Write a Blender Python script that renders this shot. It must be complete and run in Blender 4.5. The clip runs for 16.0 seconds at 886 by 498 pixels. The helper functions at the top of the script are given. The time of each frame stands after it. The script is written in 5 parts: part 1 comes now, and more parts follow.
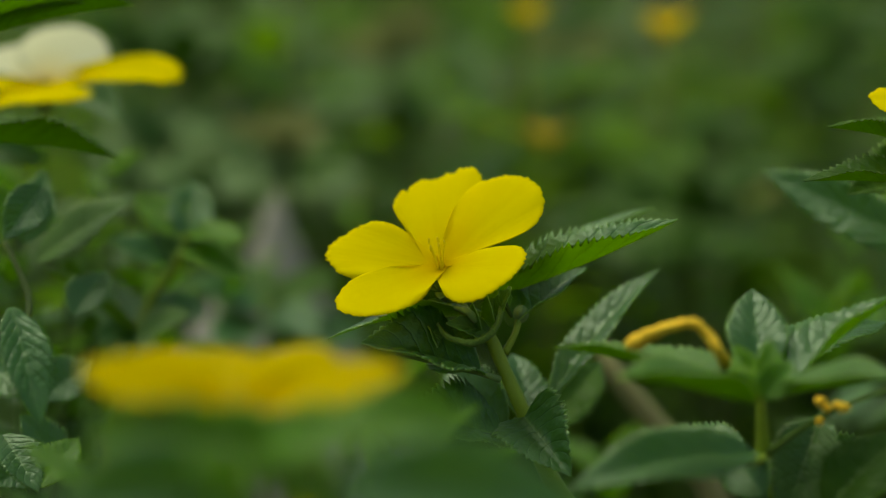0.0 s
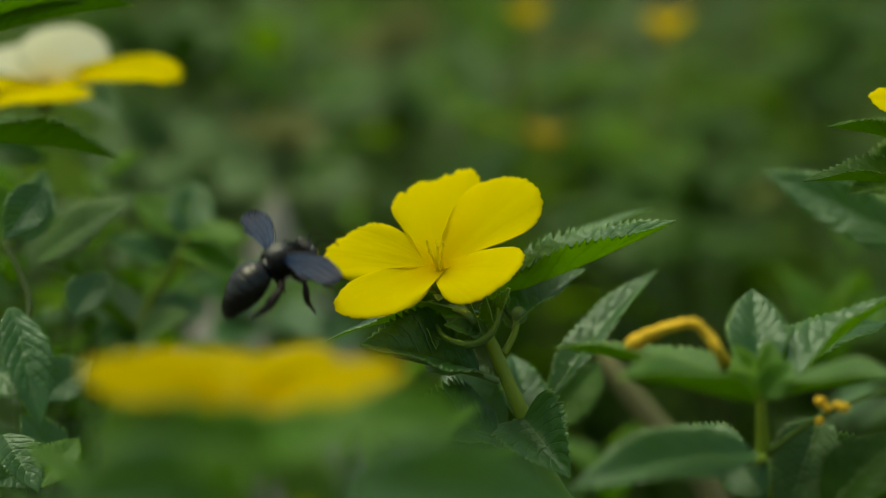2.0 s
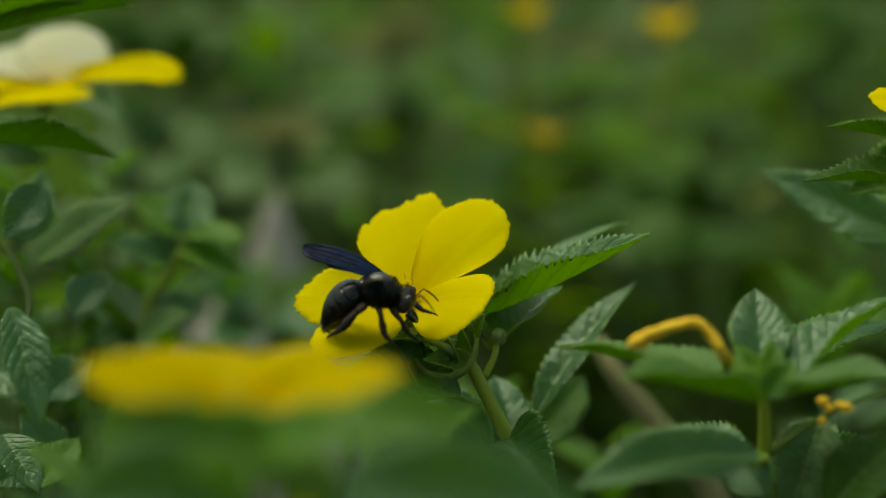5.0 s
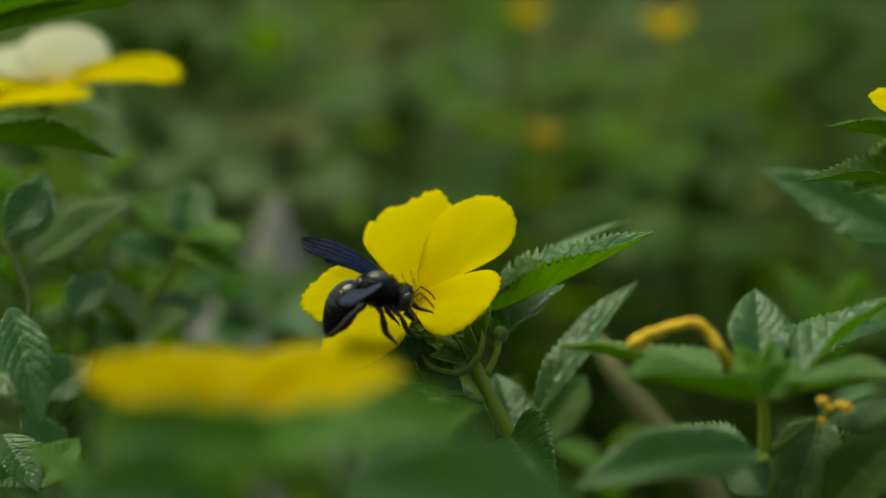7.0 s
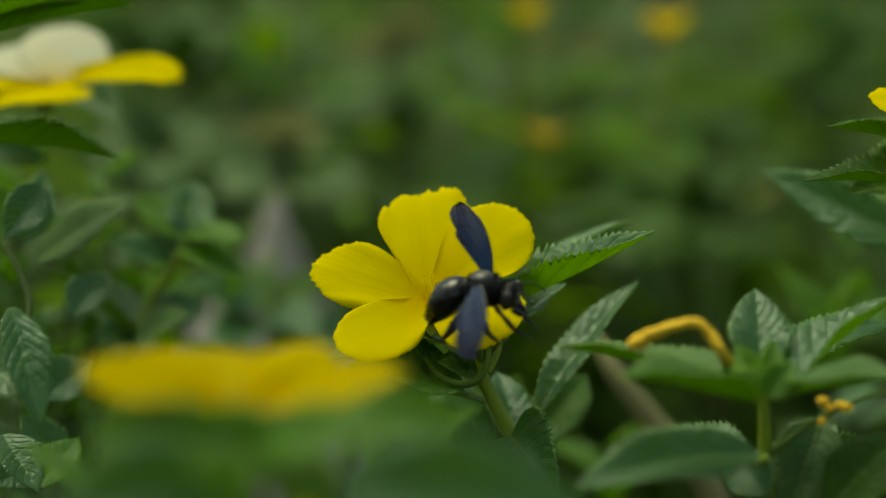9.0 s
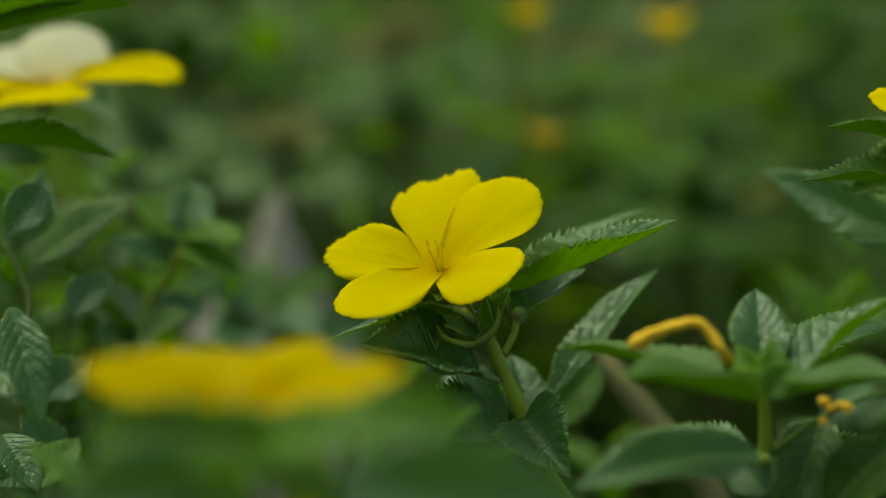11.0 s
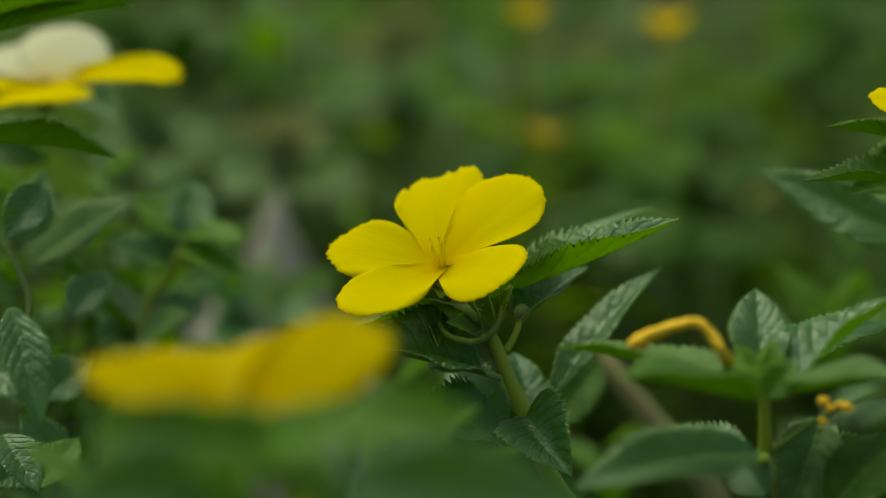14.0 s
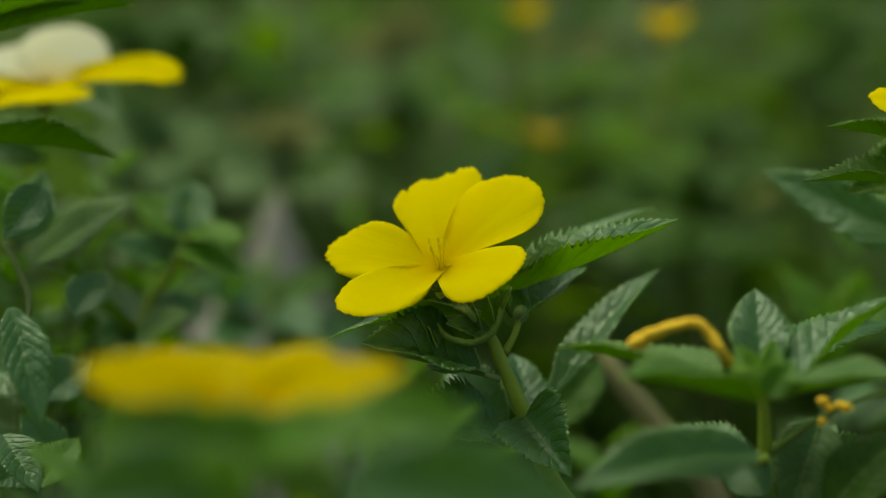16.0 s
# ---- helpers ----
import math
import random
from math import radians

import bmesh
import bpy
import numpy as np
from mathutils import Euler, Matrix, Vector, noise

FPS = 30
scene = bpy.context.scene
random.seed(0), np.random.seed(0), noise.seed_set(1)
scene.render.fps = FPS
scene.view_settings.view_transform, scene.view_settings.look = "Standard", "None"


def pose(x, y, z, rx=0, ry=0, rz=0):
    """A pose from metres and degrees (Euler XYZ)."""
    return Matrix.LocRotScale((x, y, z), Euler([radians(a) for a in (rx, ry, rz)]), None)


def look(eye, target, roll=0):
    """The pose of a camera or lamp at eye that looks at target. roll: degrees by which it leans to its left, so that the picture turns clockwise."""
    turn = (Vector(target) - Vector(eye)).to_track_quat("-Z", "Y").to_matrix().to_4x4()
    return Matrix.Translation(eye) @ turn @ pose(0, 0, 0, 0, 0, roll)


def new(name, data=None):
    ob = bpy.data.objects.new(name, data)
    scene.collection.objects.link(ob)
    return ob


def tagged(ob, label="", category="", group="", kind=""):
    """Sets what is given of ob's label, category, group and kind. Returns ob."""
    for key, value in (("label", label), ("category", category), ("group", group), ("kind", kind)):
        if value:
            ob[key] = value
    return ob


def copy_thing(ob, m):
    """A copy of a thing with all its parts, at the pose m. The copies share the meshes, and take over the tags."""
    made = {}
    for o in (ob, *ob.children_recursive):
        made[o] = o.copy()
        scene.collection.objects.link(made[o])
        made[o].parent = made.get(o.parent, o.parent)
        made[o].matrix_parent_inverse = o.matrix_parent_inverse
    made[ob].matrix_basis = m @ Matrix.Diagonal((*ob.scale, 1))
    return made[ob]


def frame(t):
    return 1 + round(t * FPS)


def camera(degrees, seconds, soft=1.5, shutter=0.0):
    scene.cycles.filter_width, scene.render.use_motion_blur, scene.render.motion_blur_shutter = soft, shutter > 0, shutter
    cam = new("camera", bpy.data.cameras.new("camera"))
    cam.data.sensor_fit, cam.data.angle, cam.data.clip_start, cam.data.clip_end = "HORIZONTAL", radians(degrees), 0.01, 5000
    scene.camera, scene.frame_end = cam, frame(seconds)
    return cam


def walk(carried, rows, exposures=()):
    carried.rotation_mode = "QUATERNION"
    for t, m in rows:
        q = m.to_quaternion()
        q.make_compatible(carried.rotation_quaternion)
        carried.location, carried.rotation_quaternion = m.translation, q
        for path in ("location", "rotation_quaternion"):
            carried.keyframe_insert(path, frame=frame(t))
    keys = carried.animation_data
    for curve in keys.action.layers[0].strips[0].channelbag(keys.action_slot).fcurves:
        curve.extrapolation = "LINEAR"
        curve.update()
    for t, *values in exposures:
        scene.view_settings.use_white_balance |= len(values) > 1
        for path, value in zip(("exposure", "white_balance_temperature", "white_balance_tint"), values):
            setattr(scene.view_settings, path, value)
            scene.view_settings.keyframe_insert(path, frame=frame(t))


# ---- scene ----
import functools

FOCUS = 0.594
cam = camera(20, 16.0, soft=1.2, shutter=0.35)
cam.data.dof.use_dof = True
cam.data.dof.focus_distance = FOCUS
cam.data.dof.aperture_fstop = 5.2
EYE = look((0, -0.5967, 0.6127), (0, 0, 0.55))
walk(cam, [(0.0, EYE), (16.0, EYE)], [(0.0, 0.23, 8150, -17), (16.0, 0.23, 8150, -17)])

# ---- light: bright overcast sky, a wide soft sun high overhead, a little behind the flower
world = bpy.data.worlds.new("sky")
scene.world = world
world.use_nodes = True
wn = world.node_tree.nodes
sky = wn.new("ShaderNodeTexSky")
sky.sky_type = 'NISHITA'
sky.sun_disc = False
sky.sun_elevation = radians(72)
sky.sun_rotation = radians(-67)
sky.dust_density = 5.0
sky.ozone_density = 0.3
wn["Background"].inputs["Strength"].default_value = 0.13
world.node_tree.links.new(sky.outputs["Color"], wn["Background"].inputs["Color"])
sun_data = bpy.data.lights.new("sun", 'SUN')
sun_data.energy = 1.3
sun_data.angle = radians(35)
sun_data.color = (1.0, 0.96, 0.88)
sun = new("sun", sun_data)
sun.matrix_world = look((-0.38, 0.16, 1.98), (0, 0, 0.55))


# ---- materials
class Mat:
    def __init__(self, name):
        self.m = bpy.data.materials.new(name)
        self.m.use_nodes = True
        self.t = self.m.node_tree
        self.n, self.l = self.t.nodes, self.t.links
        self.b = self.n["Principled BSDF"]

    def node(self, kind, **inputs):
        nd = self.n.new("ShaderNode" + kind)
        for key, v in inputs.items():
            self.put(v, nd.inputs[key.replace("_", " ")])
        return nd

    def put(self, v, socket):
        if isinstance(v, bpy.types.NodeSocket):
            self.l.new(v, socket)
        else:
            socket.default_value = v

    def math(self, op, a, b=0.0, c=0.0):
        nd = self.n.new("ShaderNodeMath")
        nd.operation = op
        self.put(a, nd.inputs[0])
        self.put(b, nd.inputs[1])
        self.put(c, nd.inputs[2])
        return nd.outputs[0]

    def noise(self, scale, detail=3.0, rough=0.55, vec=None):
        nd = self.node("TexNoise", Scale=scale, Detail=detail, Roughness=rough)
        if vec is None:
            vec = self.node("TexCoord").outputs["Object"]
        self.l.new(vec, nd.inputs["Vector"])
        return nd.outputs[0]

    def ramp(self, fac, *stops):
        nd = self.n.new("ShaderNodeValToRGB")
        self.put(fac, nd.inputs[0])
        el = nd.color_ramp.elements
        while len(el) < len(stops):
            el.new(0.5)
        for e, (p, c) in zip(el, stops):
            e.position, e.color = p, (*c, 1)
        return nd.outputs[0]

    def mix(self, fac, a, b):
        nd = self.n.new("ShaderNodeMix")
        nd.data_type = 'RGBA'
        self.put(fac, nd.inputs[0])
        self.put(a if isinstance(a, bpy.types.NodeSocket) else (*a, 1), nd.inputs[6])
        self.put(b if isinstance(b, bpy.types.NodeSocket) else (*b, 1), nd.inputs[7])
        return nd.outputs[2]

    def bump(self, height, strength=0.3, dist=0.001):
        nd = self.node("Bump", Strength=strength, Distance=dist, Height=height)
        self.l.new(nd.outputs[0], self.b.inputs["Normal"])
        return nd.outputs[0]

    def base(self, color, rough=0.5, spec=0.5):
        self.put(color if isinstance(color, bpy.types.NodeSocket) else (*color, 1), self.b.inputs["Base Color"])
        self.put(rough, self.b.inputs["Roughness"])
        self.b.inputs["Specular IOR Level"].default_value = spec

    def thin(self, color, fac, normal=None):
        """Lets light through a thin sheet."""
        tr = self.node("BsdfTranslucent")
        self.put(color if isinstance(color, bpy.types.NodeSocket) else (*color, 1), tr.inputs["Color"])
        if normal is not None:
            self.l.new(normal, tr.inputs["Normal"])
        mx = self.node("MixShader", Fac=fac)
        self.l.new(self.b.outputs[0], mx.inputs[1])
        self.l.new(tr.outputs[0], mx.inputs[2])
        self.l.new(mx.outputs[0], self.n["Material Output"].inputs["Surface"])


def leaf_mat(name, deep, light, vein, rough=0.42, through_fac=0.25, glow=(0.16, 0.30, 0.02), gloss=0.55):
    k = Mat(name)
    uv = k.node("SeparateXYZ", Vector=k.node("UVMap").outputs[0])
    u = uv.outputs[0]
    side = k.math('ABSOLUTE', k.math('SUBTRACT', uv.outputs[1], 0.5))      # 0 midrib, 0.5 margin
    rib = k.math('LESS_THAN', k.math('MULTIPLY', side, k.math('ADD', u, 0.55)), 0.012)
    rim = k.ramp(side, (0.45, (0, 0, 0)), (0.5, (1, 1, 1)))
    wob = k.math('MULTIPLY', k.noise(120.0, 3.0), 0.6)
    lane = k.math('FRACT', k.math('ADD', k.math('MULTIPLY', u, 8.0), k.math('ADD', k.math('MULTIPLY', side, -4.2), wob)))
    dist = k.math('ABSOLUTE', k.math('SUBTRACT', lane, 0.5))               # 0 on a side vein
    veins = k.math('SUBTRACT', 1.0, k.math('SMOOTH_MIN', k.math('MULTIPLY', dist, 14.0), 1.0, 0.3))
    info = k.node("ObjectInfo")
    patch = k.noise(95.0, 4.0)
    tone = k.mix(k.math('MULTIPLY_ADD', info.outputs["Random"], 0.5, k.math('MULTIPLY', patch, 0.6)), deep, light)
    tone = k.mix(k.math('MULTIPLY', veins, 0.20), tone, vein)
    tone = k.mix(k.math('MULTIPLY', rim, 0.9), tone, (vein[0] * 1.5, vein[1] * 1.4, vein[2] * 1.5))
    tone = k.mix(k.math('MULTIPLY', rib, 0.8), tone, vein)
    spots = k.ramp(k.noise(420.0, 2.0), (0.70, (0, 0, 0)), (0.76, (1, 1, 1)))
    tone = k.mix(k.math('MULTIPLY', spots, 0.25), tone, (0.16, 0.13, 0.04))
    k.base(tone, k.math('MULTIPLY_ADD', patch, 0.25, rough - 0.12), gloss)
    k.b.inputs["Specular Tint"].default_value = (0.80, 0.96, 0.95, 1)
    fine = k.noise(900.0, 3.0)
    h = k.math('ADD', k.math('MULTIPLY', veins, -0.55), k.math('ADD', k.math('MULTIPLY', rib, -1.4), k.math('MULTIPLY_ADD', fine, 0.5, k.math('MULTIPLY', k.noise(230.0, 2.0), 2.4))))
    dome = k.math('SINE', k.math('MULTIPLY', dist, 3.1416))                # each field between two veins swells
    h = k.math('ADD', h, k.math('MULTIPLY', dome, k.math('MULTIPLY_ADD', k.noise(160.0, 2.0), 1.1, -0.30)))
    nrm = k.bump(h, 0.40, 0.0010)
    k.thin(k.mix(k.math('MULTIPLY', veins, 0.4), glow, vein), through_fac, nrm)
    return k.m


LEAF = leaf_mat("leaf_upper", (0.014, 0.058, 0.010), (0.040, 0.125, 0.020), (0.16, 0.27, 0.08), 0.42, 0.38, (0.46, 0.74, 0.05), 1.0)
LEAF_UNDER = leaf_mat("leaf_under", (0.065, 0.145, 0.034), (0.115, 0.220, 0.052), (0.24, 0.33, 0.11), 0.50, 0.42, (0.46, 0.74, 0.05), 0.5)
YOUNG = leaf_mat("young_leaf", (0.045, 0.130, 0.005), (0.090, 0.210, 0.009), (0.22, 0.35, 0.06), 0.44, 0.52, (0.55, 0.80, 0.05), 0.6)
SHRUB_LEAF = leaf_mat("shrub_leaf", (0.017, 0.054, 0.004), (0.054, 0.122, 0.008), (0.12, 0.20, 0.05), 0.44, 0.30, (0.18, 0.35, 0.010), 0.20)
SHRUB_YOUNG = leaf_mat("shrub_young_leaf", (0.068, 0.165, 0.007), (0.118, 0.245, 0.012), (0.18, 0.28, 0.05), 0.46, 0.32, (0.24, 0.43, 0.012), 0.20)
DRY = leaf_mat("dry_leaf", (0.085, 0.105, 0.022), (0.150, 0.160, 0.042), (0.25, 0.24, 0.12), 0.6, 0.25, (0.40, 0.38, 0.06), 0.2)
# lighter grey-green leaf: pale sky sheen put into the base colour
PALE_SHEEN = leaf_mat("sheen_pale_shrub_leaf", (0.058, 0.128, 0.026), (0.100, 0.185, 0.046), (0.20, 0.26, 0.10), 0.46, 0.30, (0.24, 0.36, 0.04), 0.4)


def petal_mat(name, body, throat, glow):
    k = Mat(name)
    uv = k.node("SeparateXYZ", Vector=k.node("UVMap").outputs[0])
    u, v = uv.outputs[0], uv.outputs[1]
    cmb = k.node("CombineXYZ", X=k.math('MULTIPLY', u, 2.2), Y=k.math('MULTIPLY', v, 20.0))
    streak = k.noise(1.0, 3.0, 0.6, cmb.outputs[0])
    patch = k.noise(110.0, 3.0)
    # amber throat, deepened to stand in for shade near the flower's centre
    col = k.mix(k.ramp(u, (0.06, (1, 1, 1)), (0.22, (0.55, 0.55, 0.55)), (0.55, (0, 0, 0))), body, throat)
    col = k.mix(k.ramp(u, (0.88, (0, 0, 0)), (1.0, (0.6, 0.6, 0.6))), col, (body[0] * 1.1, body[1] * 1.12, min(body[2] * 4, body[1] * 0.9)))
    col = k.mix(k.math('MULTIPLY', streak, 0.42), col, (body[0] * 0.84, body[1] * 0.72, body[2]))
    col = k.mix(k.math('MULTIPLY', patch, 0.25), col, (body[0], body[1] * 1.06, min(body[2] * 2, body[1] * 0.9)))
    k.base(col, 0.6, 0.05)
    h = k.math('ADD', streak, k.math('MULTIPLY', k.noise(700.0, 2.0), 0.3))
    nrm = k.bump(h, 0.26, 0.0005)
    k.thin(glow, 0.56, nrm)
    return k.m


PETAL = petal_mat("yellow_petal", (0.77, 0.675, 0.006), (0.56, 0.38, 0.002), (0.96, 0.86, 0.006))
AMBER = petal_mat("amber_petal", (0.84, 0.68, 0.010), (0.80, 0.56, 0.006), (0.95, 0.80, 0.012))
# darker ochre copy of the yellow petal: the near flower's shade as colour
SHADED_PETAL = petal_mat("shaded_yellow_petal", (0.60, 0.500, 0.005), (0.56, 0.38, 0.003), (0.76, 0.64, 0.006))
CREAM = petal_mat("cream_petal", (0.80, 0.81, 0.62), (0.80, 0.62, 0.10), (0.82, 0.82, 0.63))


def plain_mat(name, dark, light, scale, rough, spec=0.4, relief=0.3, dist=0.0005):
    k = Mat(name)
    a = k.noise(scale, 5.0, 0.6)
    b = k.noise(scale * 6.5, 3.0)
    k.base(k.mix(k.math('MULTIPLY_ADD', b, 0.4, k.math('MULTIPLY', a, 0.6)), dark, light), rough, spec)
    k.bump(k.math('ADD', a, k.math('MULTIPLY', b, 0.6)), relief, dist)
    return k.m


STEM = plain_mat("green_stem", (0.155, 0.240, 0.014), (0.270, 0.360, 0.035), 160.0, 0.55)
BRACT = plain_mat("green_bract", (0.060, 0.120, 0.020), (0.150, 0.230, 0.050), 300.0, 0.8, 0.2, 0.8, 0.001)
DEEP_STEM = plain_mat("dark_green_stem", (0.040, 0.075, 0.010), (0.085, 0.130, 0.022), 160.0, 0.6)
WOOD = plain_mat("woody_stem", (0.150, 0.152, 0.062), (0.270, 0.252, 0.120), 90.0, 0.8)
CALYX = plain_mat("pale_green_calyx", (0.120, 0.200, 0.060), (0.220, 0.320, 0.110), 210.0, 0.6)
ORANGE = plain_mat("withered_petal", (0.68, 0.34, 0.010), (0.90, 0.68, 0.090), 320.0, 0.75, 0.15, 0.9)
STAMEN = plain_mat("stamen", (0.86, 0.70, 0.02), (0.92, 0.80, 0.06), 500.0, 0.6)
SOIL = plain_mat("soil", (0.030, 0.024, 0.010), (0.085, 0.068, 0.032), 14.0, 0.95, 0.2, 0.9, 0.02)
STONE = plain_mat("grey_stone", (0.20, 0.195, 0.18), (0.32, 0.31, 0.285), 30.0, 0.85, 0.3, 0.6, 0.004)
BLACK = plain_mat("black_shell", (0.0025, 0.003, 0.004), (0.006, 0.007, 0.009), 900.0, 0.20, 0.45, 0.18, 0.0002)
SHIELD = plain_mat("polished_back", (0.010, 0.011, 0.013), (0.020, 0.021, 0.024), 1500.0, 0.36, 0.6, 0.35, 0.0002)
FACE = plain_mat("grey_face", (0.05, 0.05, 0.052), (0.13, 0.13, 0.13), 900.0, 0.28, 0.7, 0.4, 0.0002)
FUR = plain_mat("black_fur", (0.002, 0.002, 0.003), (0.005, 0.005, 0.006), 900.0, 0.45, 0.22, 0.5, 0.0003)
LEGS = plain_mat("black_leg", (0.004, 0.003, 0.003), (0.022, 0.011, 0.010), 1200.0, 0.45, 0.4, 0.8, 0.0003)
EYES = plain_mat("compound_eye", (0.012, 0.011, 0.011), (0.038, 0.036, 0.036), 2500.0, 0.2, 0.6, 0.5, 0.0001)


def wing_mat():
    k = Mat("smoky_blue_wing")
    uv = k.node("SeparateXYZ", Vector=k.node("UVMap").outputs[0])
    u, v = uv.outputs[0], uv.outputs[1]
    cmb = k.node("CombineXYZ", X=k.math('MULTIPLY', u, 3.0), Y=k.math('MULTIPLY', v, 7.0))
    vor = k.node("TexVoronoi", Scale=1.0, Vector=cmb.outputs[0])
    vor.feature = 'DISTANCE_TO_EDGE'
    vein = k.math('LESS_THAN', vor.outputs["Distance"], 0.030)
    fine = k.node("CombineXYZ", X=k.math('MULTIPLY', u, 4.0), Y=k.math('MULTIPLY', v, 26.0))
    crease = k.noise(1.0, 3.0, 0.6, fine.outputs[0])
    col = k.mix(u, (0.008, 0.040, 0.115), (0.022, 0.016, 0.034))
    col = k.mix(k.math('MULTIPLY', crease, 0.7), col, (0.003, 0.004, 0.009))
    col = k.mix(vein, col, (0.003, 0.003, 0.006))
    k.base(col, k.math('MULTIPLY_ADD', crease, 0.30, 0.16), 0.30)
    k.b.inputs["Specular Tint"].default_value = (0.32, 0.46, 0.9, 1)
    k.put(k.math('MULTIPLY_ADD', u, -0.07, 0.98), k.b.inputs["Alpha"])
    k.bump(k.math('ADD', crease, k.math('MULTIPLY', vor.outputs["Distance"], 0.6)), 0.5, 0.0003)
    return k.m


WING = wing_mat()


# ---- mesh helpers
def part(name, bm, material, parent=None, label="", smooth=True, at=None):
    """Links a bmesh as one mesh object under a thing or a part."""
    me = bpy.data.meshes.new(name)
    bm.to_mesh(me)
    bm.free()
    for m in (material if isinstance(material, (list, tuple)) else [material]):
        me.materials.append(m)
    if smooth:
        me.shade_smooth()
    ob = new(name, me)
    if parent is not None:
        ob.parent = parent
    if at is not None:
        ob.matrix_basis = at
    return tagged(ob, label)


def thing(name, place, label, category, group=""):
    ob = new(name)
    ob.empty_display_size = 0.01
    ob.location = place
    return tagged(ob, label, category, group)


def frame_of(x_dir, z_hint, origin=(0, 0, 0)):
    x = Vector(x_dir).normalized()
    y = Vector(z_hint).cross(x).normalized()
    z = x.cross(y)
    m = Matrix((x, y, z)).transposed().to_4x4()
    m.translation = Vector(origin)
    return m


def sheet(bm, rows, uvs, thick, m, two=True):
    """A thin curved sheet from a grid of points, with an upper and a lower face; m places it."""
    uvl = bm.loops.layers.uv.verify()
    n, w = len(rows), len(rows[0])
    rot = m.to_3x3()
    down = rot @ Vector((0, 0, -thick))
    top = [[bm.verts.new(m @ Vector(p)) for p in r] for r in rows]
    low = [[bm.verts.new(v.co + down) for v in r] for r in top]

    def quad(vs, ks, mat):
        try:
            f = bm.faces.new(vs)
        except ValueError:
            return
        f.material_index = mat
        for lp, (i, j) in zip(f.loops, ks):
            lp[uvl].uv = uvs[i][j]
    for i in range(n - 1):
        for j in range(w - 1):
            ks = [(i, j), (i + 1, j), (i + 1, j + 1), (i, j + 1)]
            quad([top[a][b] for a, b in ks], ks, 0)
            ks.reverse()
            quad([low[a][b] for a, b in ks], ks, 1 if two else 0)
    rim = [(i, 0) for i in range(n)] + [(n - 1, j) for j in range(1, w)] + [(i, w - 1) for i in range(n - 2, -1, -1)] + [(0, j) for j in range(w - 2, 0, -1)]
    for (a, b), (c, d) in zip(rim, rim[1:] + rim[:1]):
        quad([top[a][b], low[a][b], low[c][d], top[c][d]], [(a, b), (a, b), (c, d), (c, d)], 0)


def leaf_into(bm, base, tip, face, width, fold=0.25, bow=0.06, teeth=14, tooth=0.11, seed=0, thick=0.0003, cols=11, blunt=0.72, quilt=0.045):
    """A serrated leaf from base to tip: folded along its midrib, swollen between the side veins, its margin waved."""
    base, tip = Vector(base), Vector(tip)
    length = (tip - base).length
    m = frame_of(tip - base, face, base)
    rnd = random.Random(seed)
    n = teeth * 3
    twist = rnd.uniform(-0.25, 0.25)
    wave, wave2 = rnd.uniform(0, 6.28), rnd.uniform(0, 6.28)
    top = (blunt / (blunt + 1.02)) ** blunt * (1.02 / (blunt + 1.02)) ** 1.02
    bite = [[tooth * rnd.uniform(0.65, 1.45) for _ in range(teeth + 2)] for _ in range(2)]
    rows, uvs = [], []
    for i in range(n + 1):
        u = i / n
        w = max((u + 0.008) ** blunt * (1.0 - u) ** 1.02, 0.012) / top
        saw = (i % 3) / 2.0 if teeth > 3 else 0.5
        row, uvr = [], []
        for j in range(cols):
            v = 2 * j / (cols - 1) - 1
            rim = abs(v) > 0.99 and 0.05 < u < 0.98
            cut = bite[v > 0][i // 3]
            y = v * (1.0 - (cut * (1 - saw) if rim else 0.0)) * w * width / 2
            z = fold * abs(y) ** 1.15 * (width / 2) ** -0.15 if y else 0.0
            z += bow * length * 4 * u * (1 - u) + twist * y * u
            z += 0.05 * width * math.sin(u * 10 + (wave if v > 0 else wave2)) * abs(v) ** 1.5 * w
            swell = abs(math.cos(math.pi * (8 * u - 2.1 * abs(v)))) ** 0.7
            z += quilt * width * w * swell * math.sqrt(max(0.0, 4 * abs(v) * (1 - abs(v))))
            row.append((u * length + (cut * 0.75 * saw * width / 2 * w if rim else 0), y, z))
            uvr.append((u, v / 2 + 0.5))
        rows.append(row)
        uvs.append(uvr)
    sheet(bm, rows, uvs, thick, m)


